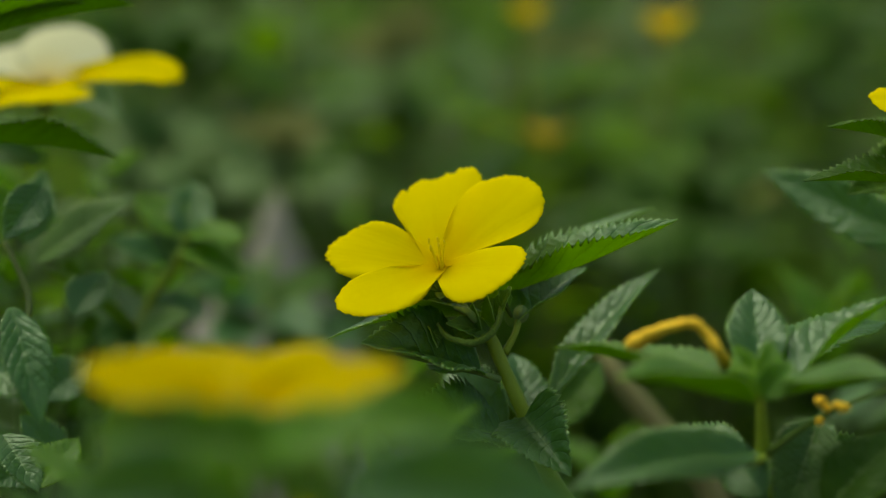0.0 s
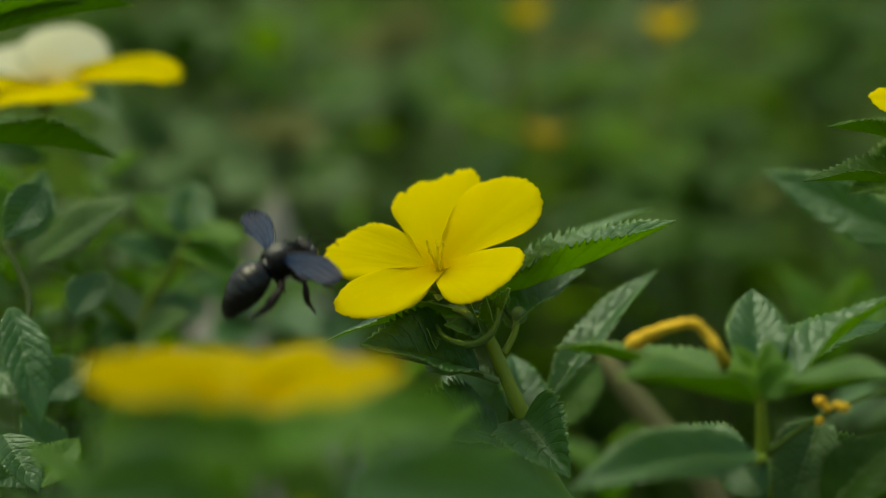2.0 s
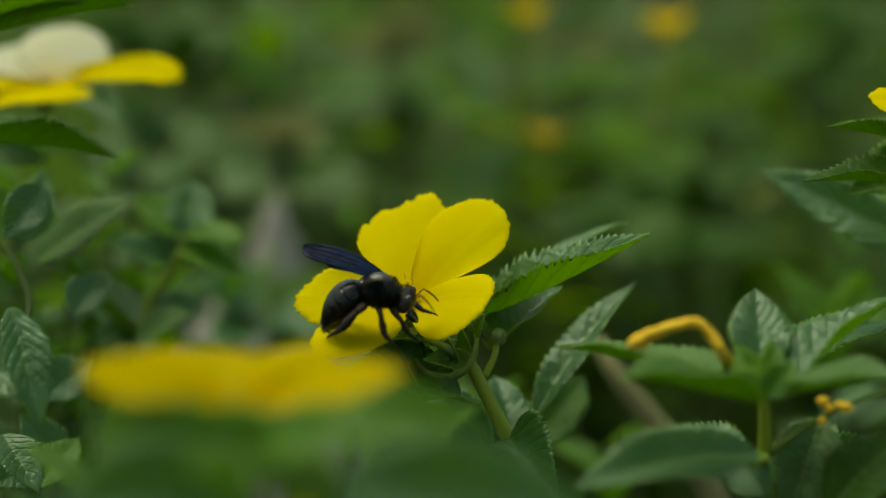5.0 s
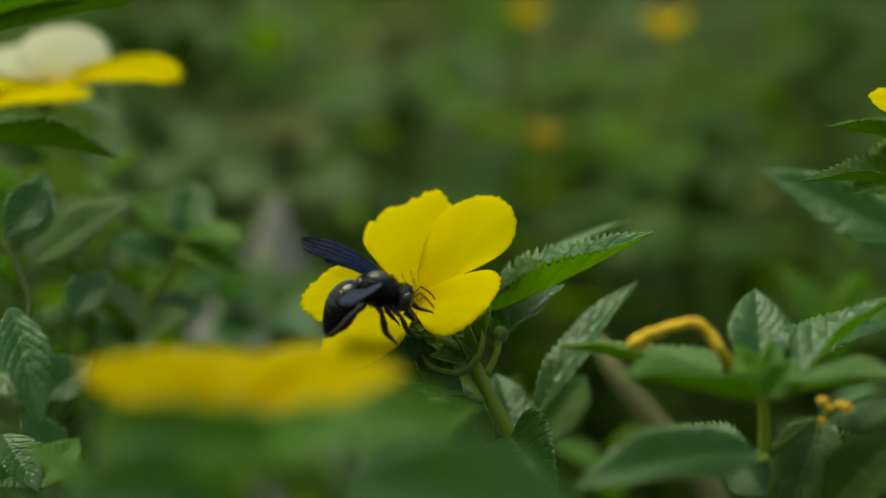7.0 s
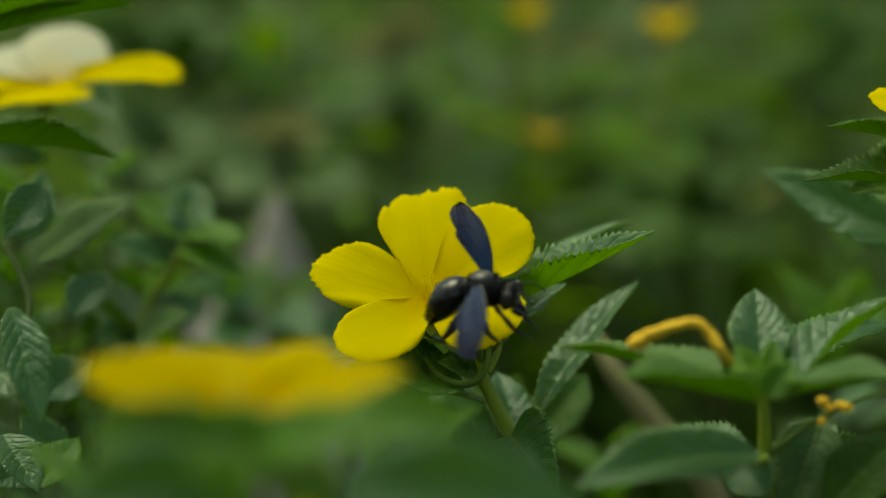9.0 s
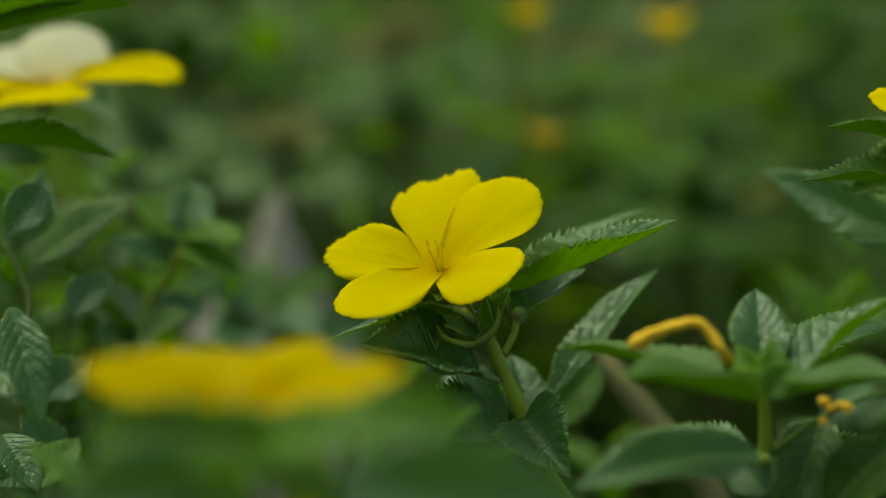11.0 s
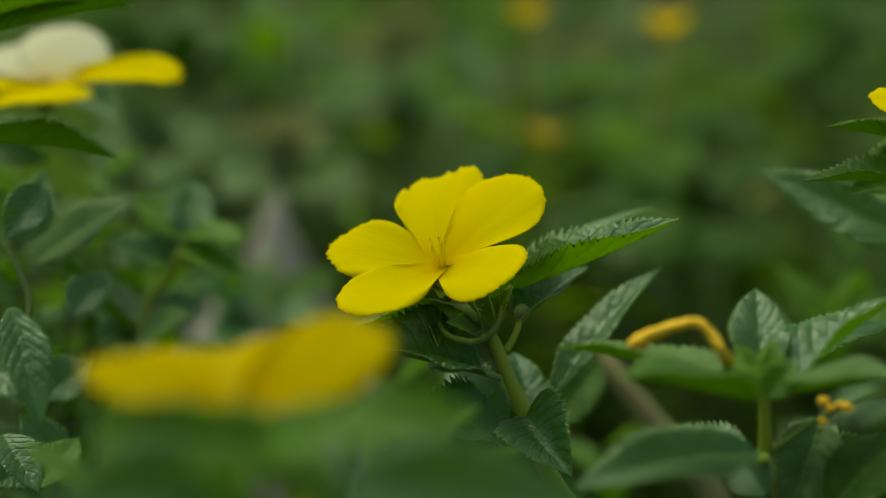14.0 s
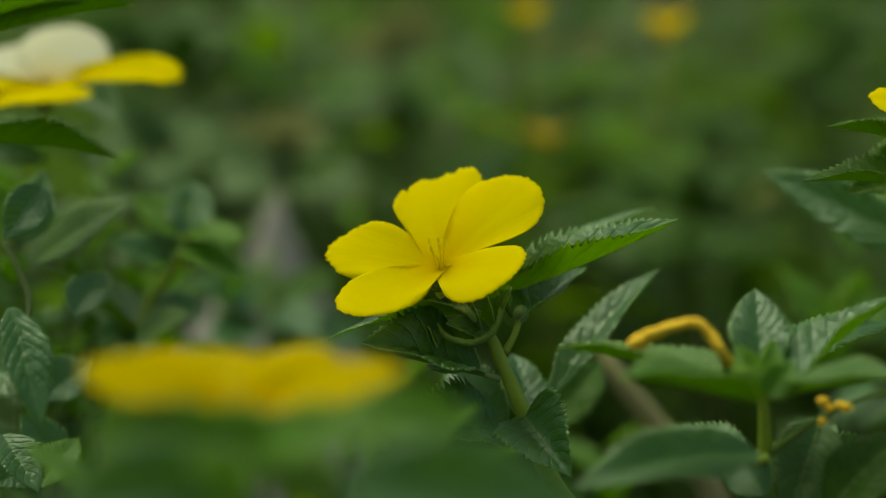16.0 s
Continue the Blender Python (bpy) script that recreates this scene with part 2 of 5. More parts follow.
def tube(bm, pts, radii, sides=8, cap=True):
    """A round stalk through points, with a radius at each."""
    pts = [Vector(p) for p in pts]
    fine, fr = [], []
    k = 6
    for i in range(len(pts) - 1):
        p0, p1, p2, p3 = pts[max(i - 1, 0)], pts[i], pts[i + 1], pts[min(i + 2, len(pts) - 1)]
        for s in range(k):
            t = s / k
            fine.append(0.5 * (2 * p1 + (p2 - p0) * t + (2 * p0 - 5 * p1 + 4 * p2 - p3) * t * t + (3 * p1 - p0 - 3 * p2 + p3) * t ** 3))
            fr.append(radii[i] * (1 - t) + radii[i + 1] * t)
    fine.append(pts[-1])
    fr.append(radii[-1])
    rings, ref = [], Vector((0.31, 0.2, 0.93))
    for i, p in enumerate(fine):
        d = (fine[min(i + 1, len(fine) - 1)] - fine[max(i - 1, 0)]).normalized()
        a = d.cross(ref)
        if a.length < 0.05:
            a = d.cross(Vector((1, 0, 0)))
        a.normalize()
        b = d.cross(a)
        rings.append([bm.verts.new(p + fr[i] * (math.cos(6.2832 * q / sides) * a + math.sin(6.2832 * q / sides) * b)) for q in range(sides)])
    for r0, r1 in zip(rings, rings[1:]):
        for q in range(sides):
            bm.faces.new((r0[q], r0[(q + 1) % sides], r1[(q + 1) % sides], r1[q]))
    if cap:
        bm.faces.new(list(reversed(rings[0])))
        bm.faces.new(rings[-1])


def ball(bm, centre, radii, turn=None, seg=16, power=1.0):
    m = Matrix.Translation(centre) @ (turn.to_4x4() if turn else Matrix.Identity(4)) @ Matrix.Diagonal((*radii, 1))
    bmesh.ops.create_uvsphere(bm, u_segments=seg, v_segments=max(6, seg * 2 // 3), radius=1.0, matrix=m)


def local(owner, p):
    return Vector(p) - owner.location


def set_back(p, k):
    """The point k times as far from the viewpoint, on the same line of sight."""
    eye = Vector((0, -0.5967, 0.6127))
    return eye + (Vector(p) - eye) * k


def add_leaf(owner, base, tip, face, width, fold=0.25, bow=0.05, mats=None, seed=0, teeth=19, blunt=0.72, name="leaf", label="", tooth=0.15):
    bm = bmesh.new()
    leaf_into(bm, local(owner, base), local(owner, tip), face, width, fold, bow, teeth, tooth, seed=seed, blunt=blunt)
    ob = part(name, bm, mats or [LEAF, LEAF_UNDER], owner, label)
    return ob


def add_stalk(owner, pts, radii, mat=None, name="stem", sides=10, label=""):
    bm = bmesh.new()
    tube(bm, [local(owner, p) for p in pts], radii, sides)
    return part(name, bm, mat or STEM, owner, label)


# ---- flowers
def petal_mesh(length, spread=42, cup=0.10, hollow=0.14, ragged=0.024, pleat=1.0, seed=0, blunt=0.36, skew=0.0, thick=0.00022):
    """A rounded wedge-shaped petal along +x from its claw at the origin; z is its inner side. blunt: how full its end is."""
    rnd = random.Random(seed)
    bm = bmesh.new()
    n, w = 18, 85
    rag = [rnd.uniform(-1, 1) * ragged for _ in range(w)]
    slow = [rnd.uniform(-1, 1) * ragged * 0.7 for _ in range(w // 6 + 3)]
    rag = [rag[j] * 0.85 + slow[j // 6] * (1 - j % 6 / 6) + slow[j // 6 + 1] * (j % 6 / 6) for j in range(w)]
    ph = rnd.uniform(0, 6)
    rows, uvs = [], []
    for i in range(n + 1):
        u = i / n
        row, uvr = [], []
        for j in range(w):
            v = math.sin(math.pi / 2 * (2 * j / (w - 1) - 1))
            r = length * u * math.cos(math.pi / 2 * v * 0.98) ** blunt * (1 + skew * v)
            r *= 1 + (rag[j] * (1 - v ** 4) + 0.015 * math.sin(v * 4 + ph)) * u ** 7
            a = v * radians(spread)
            z = length * (0.04 * (1 - u) ** 3 * v * v + cup * u * u * (1 - 0.9 * u) + hollow * v * v * u * u * 0.55 - 0.05 * u ** 4)
            z -= length * 0.009 * math.exp(-(v / 0.12) ** 2) * u * (1.25 - u)
            z += length * pleat * (0.028 * math.sin(v * 4.3 + 2 * ph + u * 3) * u * u + 0.008 * math.sin(v * 8.5 + 1.7 * ph - u) * u ** 1.5 + 0.004 * math.sin(v * 19 + ph) * u ** 5)
            row.append((r * math.cos(a) + 0.0006, r * math.sin(a) + v * 0.0024 * (1 - u), z))
            uvr.append((u, v / 2 + 0.5))
        rows.append(row)
        uvs.append(uvr)
    sheet(bm, rows, uvs, thick, Matrix.Identity(4), False)
    return bm


def add_flower(owner, centre, axis, tips, spread=42, mats=None, seed=0, label="open yellow five-petalled flower", shape=None, stamens=5):
    """A flower on its plant: the cup is the part, the petals, stamens and calyx are its pieces. Returns the part and petals."""
    axis = Vector(axis).normalized()
    c = local(owner, centre)
    bm = bmesh.new()
    tube(bm, [-axis * 0.009, -axis * 0.004, -axis * 0.0006], [0.0012, 0.0022, 0.0017], 12)
    cup = part("flower", bm, CALYX, owner, label, at=Matrix.Translation(c))
    petals = []
    for i, tip in enumerate(tips):
        d = local(owner, tip) - c
        kw = dict(spread=spread, seed=seed + i)
        if shape:
            kw.update(shape[i])
        mat = (mats or [PETAL] * 9)[i]
        side = axis.cross(d).normalized()
        roll, lift = kw.pop("roll", -7), kw.pop("lift", 0.0002 * i)
        petals.append(part("petal", petal_mesh(d.length, **kw), mat, cup, at=frame_of(d, d.cross(side), axis * lift) @ pose(0, 0, 0, roll, 0, 0)))
    for i in range(stamens):
        a = i * 1.2566 + 0.5
        e1 = axis.orthogonal().normalized()
        out = (e1 * math.cos(a) + axis.cross(e1) * math.sin(a))
        tip = axis * (0.0072 + 0.0006 * (i % 2)) + out * 0.0019
        bm = bmesh.new()
        tube(bm, [out * 0.0007, axis * 0.003 + out * 0.0009, axis * 0.0058 + out * 0.0014, tip], [0.00034, 0.00028, 0.00024, 0.00020], 8)
        ball(bm, tip + axis * 0.0004, (0.00036, 0.00036, 0.0011), axis.to_track_quat('Z', 'Y').to_matrix(), 10)
        part("stamen", bm, STAMEN, cup)
    for i in range(5):
        a = i * 1.2566
        e1 = axis.orthogonal().normalized()
        out = (e1 * math.cos(a) + axis.cross(e1) * math.sin(a))
        bm = bmesh.new()
        leaf_into(bm, -axis * 0.006 + out * 0.0012, -axis * 0.0016 + out * 0.0092, axis, 0.0034, 0.4, 0.02, 3, 0.0, i, 0.0002, 5)
        part("sepal", bm, [CALYX, CALYX], cup)
    return cup, petals


# ---- ground
def ground():
    bm = bmesh.new()
    n = 60
    xs = [math.copysign(abs(i / n) ** 4 * 300 + abs(i / n) * 3, i) for i in range(-n, n + 1)]
    grid = [[bm.verts.new((x, y, 0.02 * noise.noise((x * 3, y * 3, 0)) - 0.01)) for x in xs] for y in xs]
    for r0, r1 in zip(grid, grid[1:]):
        for j in range(len(r0) - 1):
            bm.faces.new((r0[j], r0[j + 1], r1[j + 1], r1[j]))
    tagged(part("ground", bm, SOIL), "dark bare garden soil under the shrubs", "ground", kind="structure")


ground()


# ---- the flowering branch
BRANCH_ROOT = (0.1118, 0.0083, 0.4381)


def flowering_branch():
    b = thing("flowering_branch", BRANCH_ROOT, "leafy shrub branch with one open yellow flower at its tip", "flower branch")
    add_stalk(b, [(0.1118, 0.0083, 0.4381), (0.0645, 0.0054, 0.4578), (0.0308, -0.0016, 0.4874), (0.02, -0.0042, 0.5096), (0.015, -0.0031, 0.5206), (0.0114, -0.0003, 0.5284), (0.0082, -0.0019, 0.532)],
              [0.0034, 0.0028, 0.0024, 0.0019, 0.0017, 0.0016, 0.0013])
    add_stalk(b, [(0.0148, -0.0006, 0.525), (0.0174, 0.0019, 0.5295), (0.0183, 0.0043, 0.5332)], [0.0009, 0.0008, 0.0008])
    rows = [
        ((0.0116, 0.0147, 0.5363), (0.0563, 0.0037, 0.5568), (-0.302, -0.072, 0.95), 0.0158, 1.0, -0.02, 0.62, 22),
        ((0.0290, 0.0420, 0.5443), (0.0544, 0.0460, 0.5558), (-0.206, -0.211, 0.956), 0.0075, 0.4, 0.04, 0.72, 14),
        ((0.0165, 0.0040, 0.5308), (0.0353, 0.0200, 0.5433), (-0.45, -0.35, 0.82), 0.0140, 0.6, 0.0, 0.6, 14),
        ((0.0106, 0.0043, 0.5335), (-0.0275, -0.0022, 0.5287), (0.051, 0.265, 0.963), 0.024, 0.15, 0.07, 0.72, 15),
        ((0.0089, -0.0030, 0.5206), (-0.0190, -0.0140, 0.5295), (0.12, -0.42, 0.89), 0.0240, 0.55, 0.03, 0.6, 17),
        ((0.0052, 0.003, 0.5208), (-0.0031, 0.0157, 0.5272), (-0.553, -0.714, 0.429), 0.012, 0.3, 0.04, 0.72, 13),
        ((0.0140, -0.0050, 0.5052), (-0.0096, -0.0140, 0.5125), (0.12, -0.55, 0.82), 0.0230, 0.45, 0.04, 0.6, 16),
        ((0.0194, -0.0062, 0.5105), (0.0298, -0.0224, 0.4992), (-0.153, -0.878, 0.452), 0.0185, 0.85, 0.05, 0.36, 13),
        ((0.0271, 0.0181, 0.5114), (0.0547, 0.0373, 0.541), (-0.394, -0.578, 0.714), 0.0120, 0.45, 0.05, 0.72, 14),
        ((0.0246, 0.0348, 0.4987), (0.042, 0.0615, 0.5136), (-0.102, -0.93, 0.20), 0.014, 0.4, 0.05, 0.72, 14),
        ((0.0151, 0.0102, 0.5039), (0.0009, 0.0269, 0.5188), (-0.201, -0.93, 0.25), 0.016, 0.4, 0.05, 0.72, 14),
        ((0.0210, 0.0120, 0.5056), (0.0176, 0.0300, 0.5204), (0.35, -0.72, 0.60), 0.0135, 0.35, 0.05, 0.62, 13),
    ]
    low_leaf = None
    for i, (p, q, f, w, fo, bo, bl, te) in enumerate(rows):
        made = add_leaf(b, p, q, f, w, fo, bo, [LEAF, YOUNG] if i == 0 else [SHRUB_LEAF, LEAF_UNDER] if i == 9 else None, seed=i, blunt=bl, teeth=te + 4, tooth=0.20 if i == 0 else 0.15)
        low_leaf = made if i == 3 else low_leaf
    for pts, rad in ((((0.0135, -0.0040, 0.5191), (0.0089, -0.0060, 0.5209), (-0.0005, -0.0110, 0.5239), (-0.0111, -0.0170, 0.5272)), 0.0007),
                     (((0.0176, -0.0060, 0.5099), (0.0135, -0.0090, 0.5064), (0.0021, -0.0140, 0.5093), (-0.0091, -0.0190, 0.5130)), 0.0006),
                     (((0.0219, 0.0008, 0.5097), (0.0249, 0.0079, 0.5108), (0.0274, 0.0181, 0.5117)), 0.0009)):
        add_stalk(b, pts, [rad * 1.3, rad, rad * 0.8, rad * 0.5][:len(pts)], CALYX, "leaf_stalk")
    bm = bmesh.new()
    ball(bm, local(b, (0.0188, 0.0043, 0.5338)), (0.0019, 0.0019, 0.0022), None, 12)
    part("bud", bm, CALYX, b, "small round green bud")
    cup, petals = add_flower(b, (-0.0005, -0.0006, 0.5450), (-0.139, -0.501, 0.854),
                             [(-0.0008, 0.0282, 0.5668), (0.0221, 0.0134, 0.5645), (0.0161, -0.0222, 0.5471), (-0.0218, -0.0215, 0.5386), (-0.0266, 0.0130, 0.5494)], seed=3,
                             shape=[dict(spread=33.2, roll=-2.1, blunt=0.31, skew=-0.02, cup=0.11, hollow=0.20, pleat=1.1, ragged=0.03), dict(spread=35.6, roll=2.9, blunt=0.33, skew=0.083, cup=0.11, hollow=0.20, lift=0.0008, pleat=0.8, ragged=0.016),
                                    dict(spread=48.8, roll=7.1, blunt=0.48, skew=-0.007, hollow=0.07, pleat=0.6), dict(spread=35.0, roll=0.3, blunt=0.38, skew=0.02, cup=0.09, hollow=0.12, pleat=0.6, ragged=0.016),
                                    dict(spread=31.5, roll=-12.3, blunt=0.28, skew=-0.048, cup=0.09, hollow=0.07, pleat=1.0, ragged=0.03)])
    # the leaf close under the flower is pressed down with it
    low_leaf.parent, low_leaf.matrix_basis = cup, Matrix.Translation(-cup.matrix_basis.translation)
    # bracts that curl below the flower
    for pts, radii, mat in ((((-0.0011, -0.0049, 0.5326), (0.0011, -0.0101, 0.5303), (0.0069, -0.0142, 0.5293), (0.0111, -0.013, 0.5313), (0.0134, -0.0077, 0.5346), (0.0135, -0.0013, 0.5378)), (0.0004, 0.0007, 0.0009, 0.0009, 0.0007, 0.0004), BRACT),
                            (((0.0029, -0.0074, 0.5368), (0.0058, -0.0115, 0.5364), (0.0076, -0.0097, 0.5343)), (0.0006, 0.0009, 0.0010), CALYX),
                            (((0.0164, 0.0023, 0.5335), (0.0147, -0.0033, 0.538), (0.0159, -0.0009, 0.541)), (0.0004, 0.0006, 0.0004), BRACT)):
        made = add_stalk(b, pts, radii, mat, "bract")
        made.parent, made.matrix_basis = cup, Matrix.Translation(-cup.matrix_basis.translation)
    for p, q, f, w in (((0.0129, -0.0037, 0.5343), (0.0162, -0.0049, 0.5415), (-0.588, -0.76, 0.277), 0.0040), ((0.0113, -0.0061, 0.5303), (0.0008, -0.0118, 0.5338), (0, -0.804, 0.594), 0.0060), ((0.013, -0.0019, 0.532), (0.0104, -0.0091, 0.5398), (-0.518, -0.803, 0.293), 0.0050), ((0.0022, -0.0022, 0.5287), (0.0089, -0.0036, 0.5348), (0.318, -0.799, 0.51), 0.0060),
                       ((0.0088, -0.008, 0.5315), (0.0068, -0.0112, 0.5386), (-0.518, -0.803, 0.293), 0.0035), ((-0.0032, -0.0019, 0.532), (-0.0012, -0.0084, 0.5275), (0.518, -0.803, 0.293), 0.0040),
                       ((0.0157, 0.0005, 0.5358), (0.0129, -0.004, 0.5408), (0.518, -0.803, 0.293), 0.0035)):
        made = add_leaf(b, p, q, f, w, 0.5, 0.06, [LEAF_UNDER, LEAF], seed=int(w * 1e6), teeth=6, name="bract")
        made.parent, made.matrix_basis = cup, Matrix.Translation(-cup.matrix_basis.translation)
    add_stalk(b, [(0.0082, -0.0019, 0.532), (0.0046, 0.0015, 0.5357), (0.0022, 0.0038, 0.5382)], [0.0013, 0.0013, 0.0011], STEM, "flower_stalk")
    return b, cup, petals


branch, main_flower, main_petals = flowering_branch()


# ---- the branch with a withered flower
def budding_branch():
    b = thing("budding_branch", (0.1118, 0.0083, -0.01), "leafy shrub branch with an orange withered rolled flower", "shrub branch")
    near = functools.partial(set_back, k=0.965)
    add_stalk(b, [(0.1118, 0.0083, -0.01), (0.1138, -0.0087, 0.2762), (0.1118, 0.0083, 0.4381)] + [near(p) for p in ((0.0811, -0.0128, 0.4761), (0.0741, -0.0259, 0.4951), (0.0732, -0.0294, 0.509), (0.0722, -0.031, 0.523))],
              [0.006, 0.005, 0.0038, 0.0026, 0.0020, 0.0016, 0.0008])
    rows = [
        ((0.0729, -0.0279, 0.5234), (0.0727, -0.0109, 0.5417), (-0.101, -0.93, 0.352), 0.0150, 0.3, 0.03, 0),
        ((0.0764, -0.0333, 0.5201), (0.107, -0.0111, 0.5404), (-0.447, -0.20, 0.872), 0.0165, 0.7, 0.03, 4),
        ((0.0729, -0.0502, 0.5223), (0.0966, -0.0693, 0.5300), (0, -0.15, 0.99), 0.013, 0.6, 0.03, 3),
        ((0.0679, -0.045, 0.5233), (0.0254, -0.0262, 0.5302), (0.03, -0.10, 0.99), 0.015, 0.6, 0.02, 3),
        ((0.0666, -0.0612, 0.5228), (0.0359, -0.0804, 0.5316), (0.05, -0.16, 0.98), 0.0165, 0.7, 0.03, 3),
        ((0.088, -0.0142, 0.5109), (0.0781, -0.0285, 0.4891), (0.149, -0.780, 0.600), 0.018, 0.35, 0.05, 5),
        ((0.0684, -0.0525, 0.5101), (0.0272, -0.0749, 0.5072), (0.104, -0.58, 0.80), 0.018, 0.4, 0.05, 0),
        ((0.0869, -0.0360, 0.4940), (0.1054, -0.0300, 0.5111), (-0.35, -0.70, 0.62), 0.0170, 0.3, 0.04, 2),
        ((0.0807, 0.0091, 0.5215), (0.1131, 0.0378, 0.5274), (-0.102, -0.475, 0.874), 0.018, 0.25, 0.04, 0),
        ((0.0727, -0.0300, 0.4927), (0.0701, -0.0300, 0.5018), (-0.108, -0.883, 0.422), 0.006, 0.35, 0.04, 4),
        ((0.0698, -0.0501, 0.5229), (0.0648, -0.044, 0.5333), (-0.424, -0.81, 0.405), 0.007, 0.4, 0.05, 1),
        ((0.07, -0.0531, 0.5234), (0.072, -0.0478, 0.5351), (0.316, -0.857, 0.408), 0.007, 0.4, 0.05, 1),
        ((0.0698, -0.0551, 0.5231), (0.0762, -0.0543, 0.531), (0.1, -0.729, 0.677), 0.009, 0.4, 0.05, 1),
        ((0.0683, -0.0571, 0.5234), (0.0596, -0.0626, 0.5289), (0.1, -0.729, 0.677), 0.009, 0.4, 0.05, 1),
        ((0.0793, -0.0200, 0.4906), (0.0919, -0.0120, 0.5096), (-0.25, -0.58, 0.77), 0.0190, 0.35, 0.04, 4),
        ((0.0718, -0.0203, 0.5007), (0.0494, -0.0046, 0.5058), (0.101, -0.626, 0.773), 0.016, 0.3, 0.05, 0),
        ((0.0831, -0.0059, 0.4938), (0.1082, 0.0147, 0.4981), (0.199, -0.849, 0.489), 0.018, 0.3, 0.05, 2),
        ((0.0726, -0.0357, 0.4972), (0.066, -0.0248, 0.5055), (-0.291, -0.829, 0.478), 0.012, 0.3, 0.05, 0),
    ]
    for i, (p, q, f, w, fo, bo, young) in enumerate(rows):
        add_leaf(b, near(p), near(q), f, w * 0.965, fo, bo, [None, [YOUNG, LEAF_UNDER], [SHRUB_LEAF, LEAF_UNDER], [LEAF_UNDER, SHRUB_YOUNG], [LEAF, LEAF_UNDER], [PALE_SHEEN, LEAF_UNDER]][young], seed=20 + i)
    bm = bmesh.new()
    tube(bm, [local(b, near(p)) for p in ((0.0404, -0.044, 0.533), (0.0432, -0.0439, 0.5338), (0.0459, -0.0438, 0.5355), (0.051, -0.0436, 0.5373), (0.0555, -0.0435, 0.5378), (0.0585, -0.0438, 0.5355), (0.0616, -0.0442, 0.5311), (0.0651, -0.0327, 0.5259), (0.067, -0.032, 0.5225))],
         [0.0009, 0.0018, 0.0015, 0.0012, 0.0013, 0.0012, 0.0013, 0.0015, 0.0013], 18)
    for v in bm.verts:
        v.co += 0.0005 * Vector(noise.noise_vector(v.co * 300)) + 0.00035 * Vector(noise.noise_vector(v.co * 1500))
    part("withered_flower", bm, ORANGE, b, "orange rolled-up withered flower")
    add_stalk(b, [near(p) for p in ((0.0602, -0.0441, 0.513), (0.0627, -0.0445, 0.5092), (0.0677, -0.0408, 0.506), (0.0733, -0.0309, 0.5051))], [0.0008, 0.0009, 0.001, 0.0012])
    add_stalk(b, [near(p) for p in ((0.0738, -0.0298, 0.5058), (0.0841, -0.0339, 0.5144), (0.0931, -0.0335, 0.5186), (0.1042, -0.0282, 0.5212))], [0.0009, 0.0006, 0.0005, 0.0005], BRACT, name="twig")
    for x, k in (((0.0844, -0.0414, 0.5199), 1.0), ((0.0864, -0.0376, 0.518), 0.8), ((0.0895, -0.0415, 0.5186), 1.1), ((0.0886, -0.0375, 0.5187), 0.8), ((0.0845, -0.0398, 0.5153), 0.8)):
        bm = bmesh.new()
        ball(bm, (0, 0, 0), (0.0013 * k, 0.0010 * k, 0.0011 * k), None, 12)
        for v in bm.verts:
            v.co += 0.0006 * Vector(noise.noise_vector(v.co * 600 + Vector(x) * 90)) + local(b, near(x))
        part("bud", bm, ORANGE, b, "small orange withered bud")
    return b


bud_branch = budding_branch()


# ---- plants at the margins
def margin_plant(name, root, stalk, rows, label, young=(), fold=0.35, dull=(), slim=1.0, pale=()):
    b = thing(name, root, label, "shrub", "shrub plants")
    if stalk:
        add_stalk(b, [root] + stalk, [0.003 * slim] + [(0.0017 - 0.0007 * i / len(stalk)) * slim for i in range(len(stalk))], DEEP_STEM if slim < 1 else STEM)
    for i, (p, q, f, w, *own) in enumerate(rows):
        add_leaf(b, p, q, f, w, own[0] if own else fold, 0.03, [YOUNG, LEAF_UNDER] if i in young else [SHRUB_LEAF, YOUNG] if i in dull else [PALE_SHEEN, LEAF_UNDER] if i in pale else None, seed=int(w * 1e5) + i)
    return b


right_plant = margin_plant("shrub_plant", (0.1249, 0.0045, -0.01), [(0.1249, 0.0015, 0.3733), (0.1235, 0.0132, 0.4843), (0.1212, 0.0152, 0.5513), (0.1178, 0.0152, 0.5797)], [
    ((0.1186, 0.0037, 0.5645), (0.0859, -0.0003, 0.5664), (0, -0.20, 0.98), 0.0145, 0.6),
    ((0.1179, 0.0149, 0.5732), (0.093, 0.0091, 0.5788), (0, -0.10, 0.99), 0.010),
    ((0.1256, 0.0446, 0.544), (0.0837, 0.0619, 0.5645), (-0.55, -0.62, 0.56), 0.015, 0.2),
    ((0.1227, 0.0316, 0.5639), (0.0998, 0.0213, 0.5612), (0, -0.629, 0.777), 0.018),
], "leafy shrub stem with serrated leaves and a yellow flower", (), 0.8, (0, 1, 3))
add_flower(right_plant, (0.1264, 0.0105, 0.5827), (-0.1, -0.199, 0.975),
           [(0.1035, 0.0038, 0.5858), (0.1183, -0.0165, 0.5840), (0.1466, 0.0038, 0.5864), (0.1438, 0.0346, 0.5921), (0.1268, 0.0346, 0.5921)], seed=40)

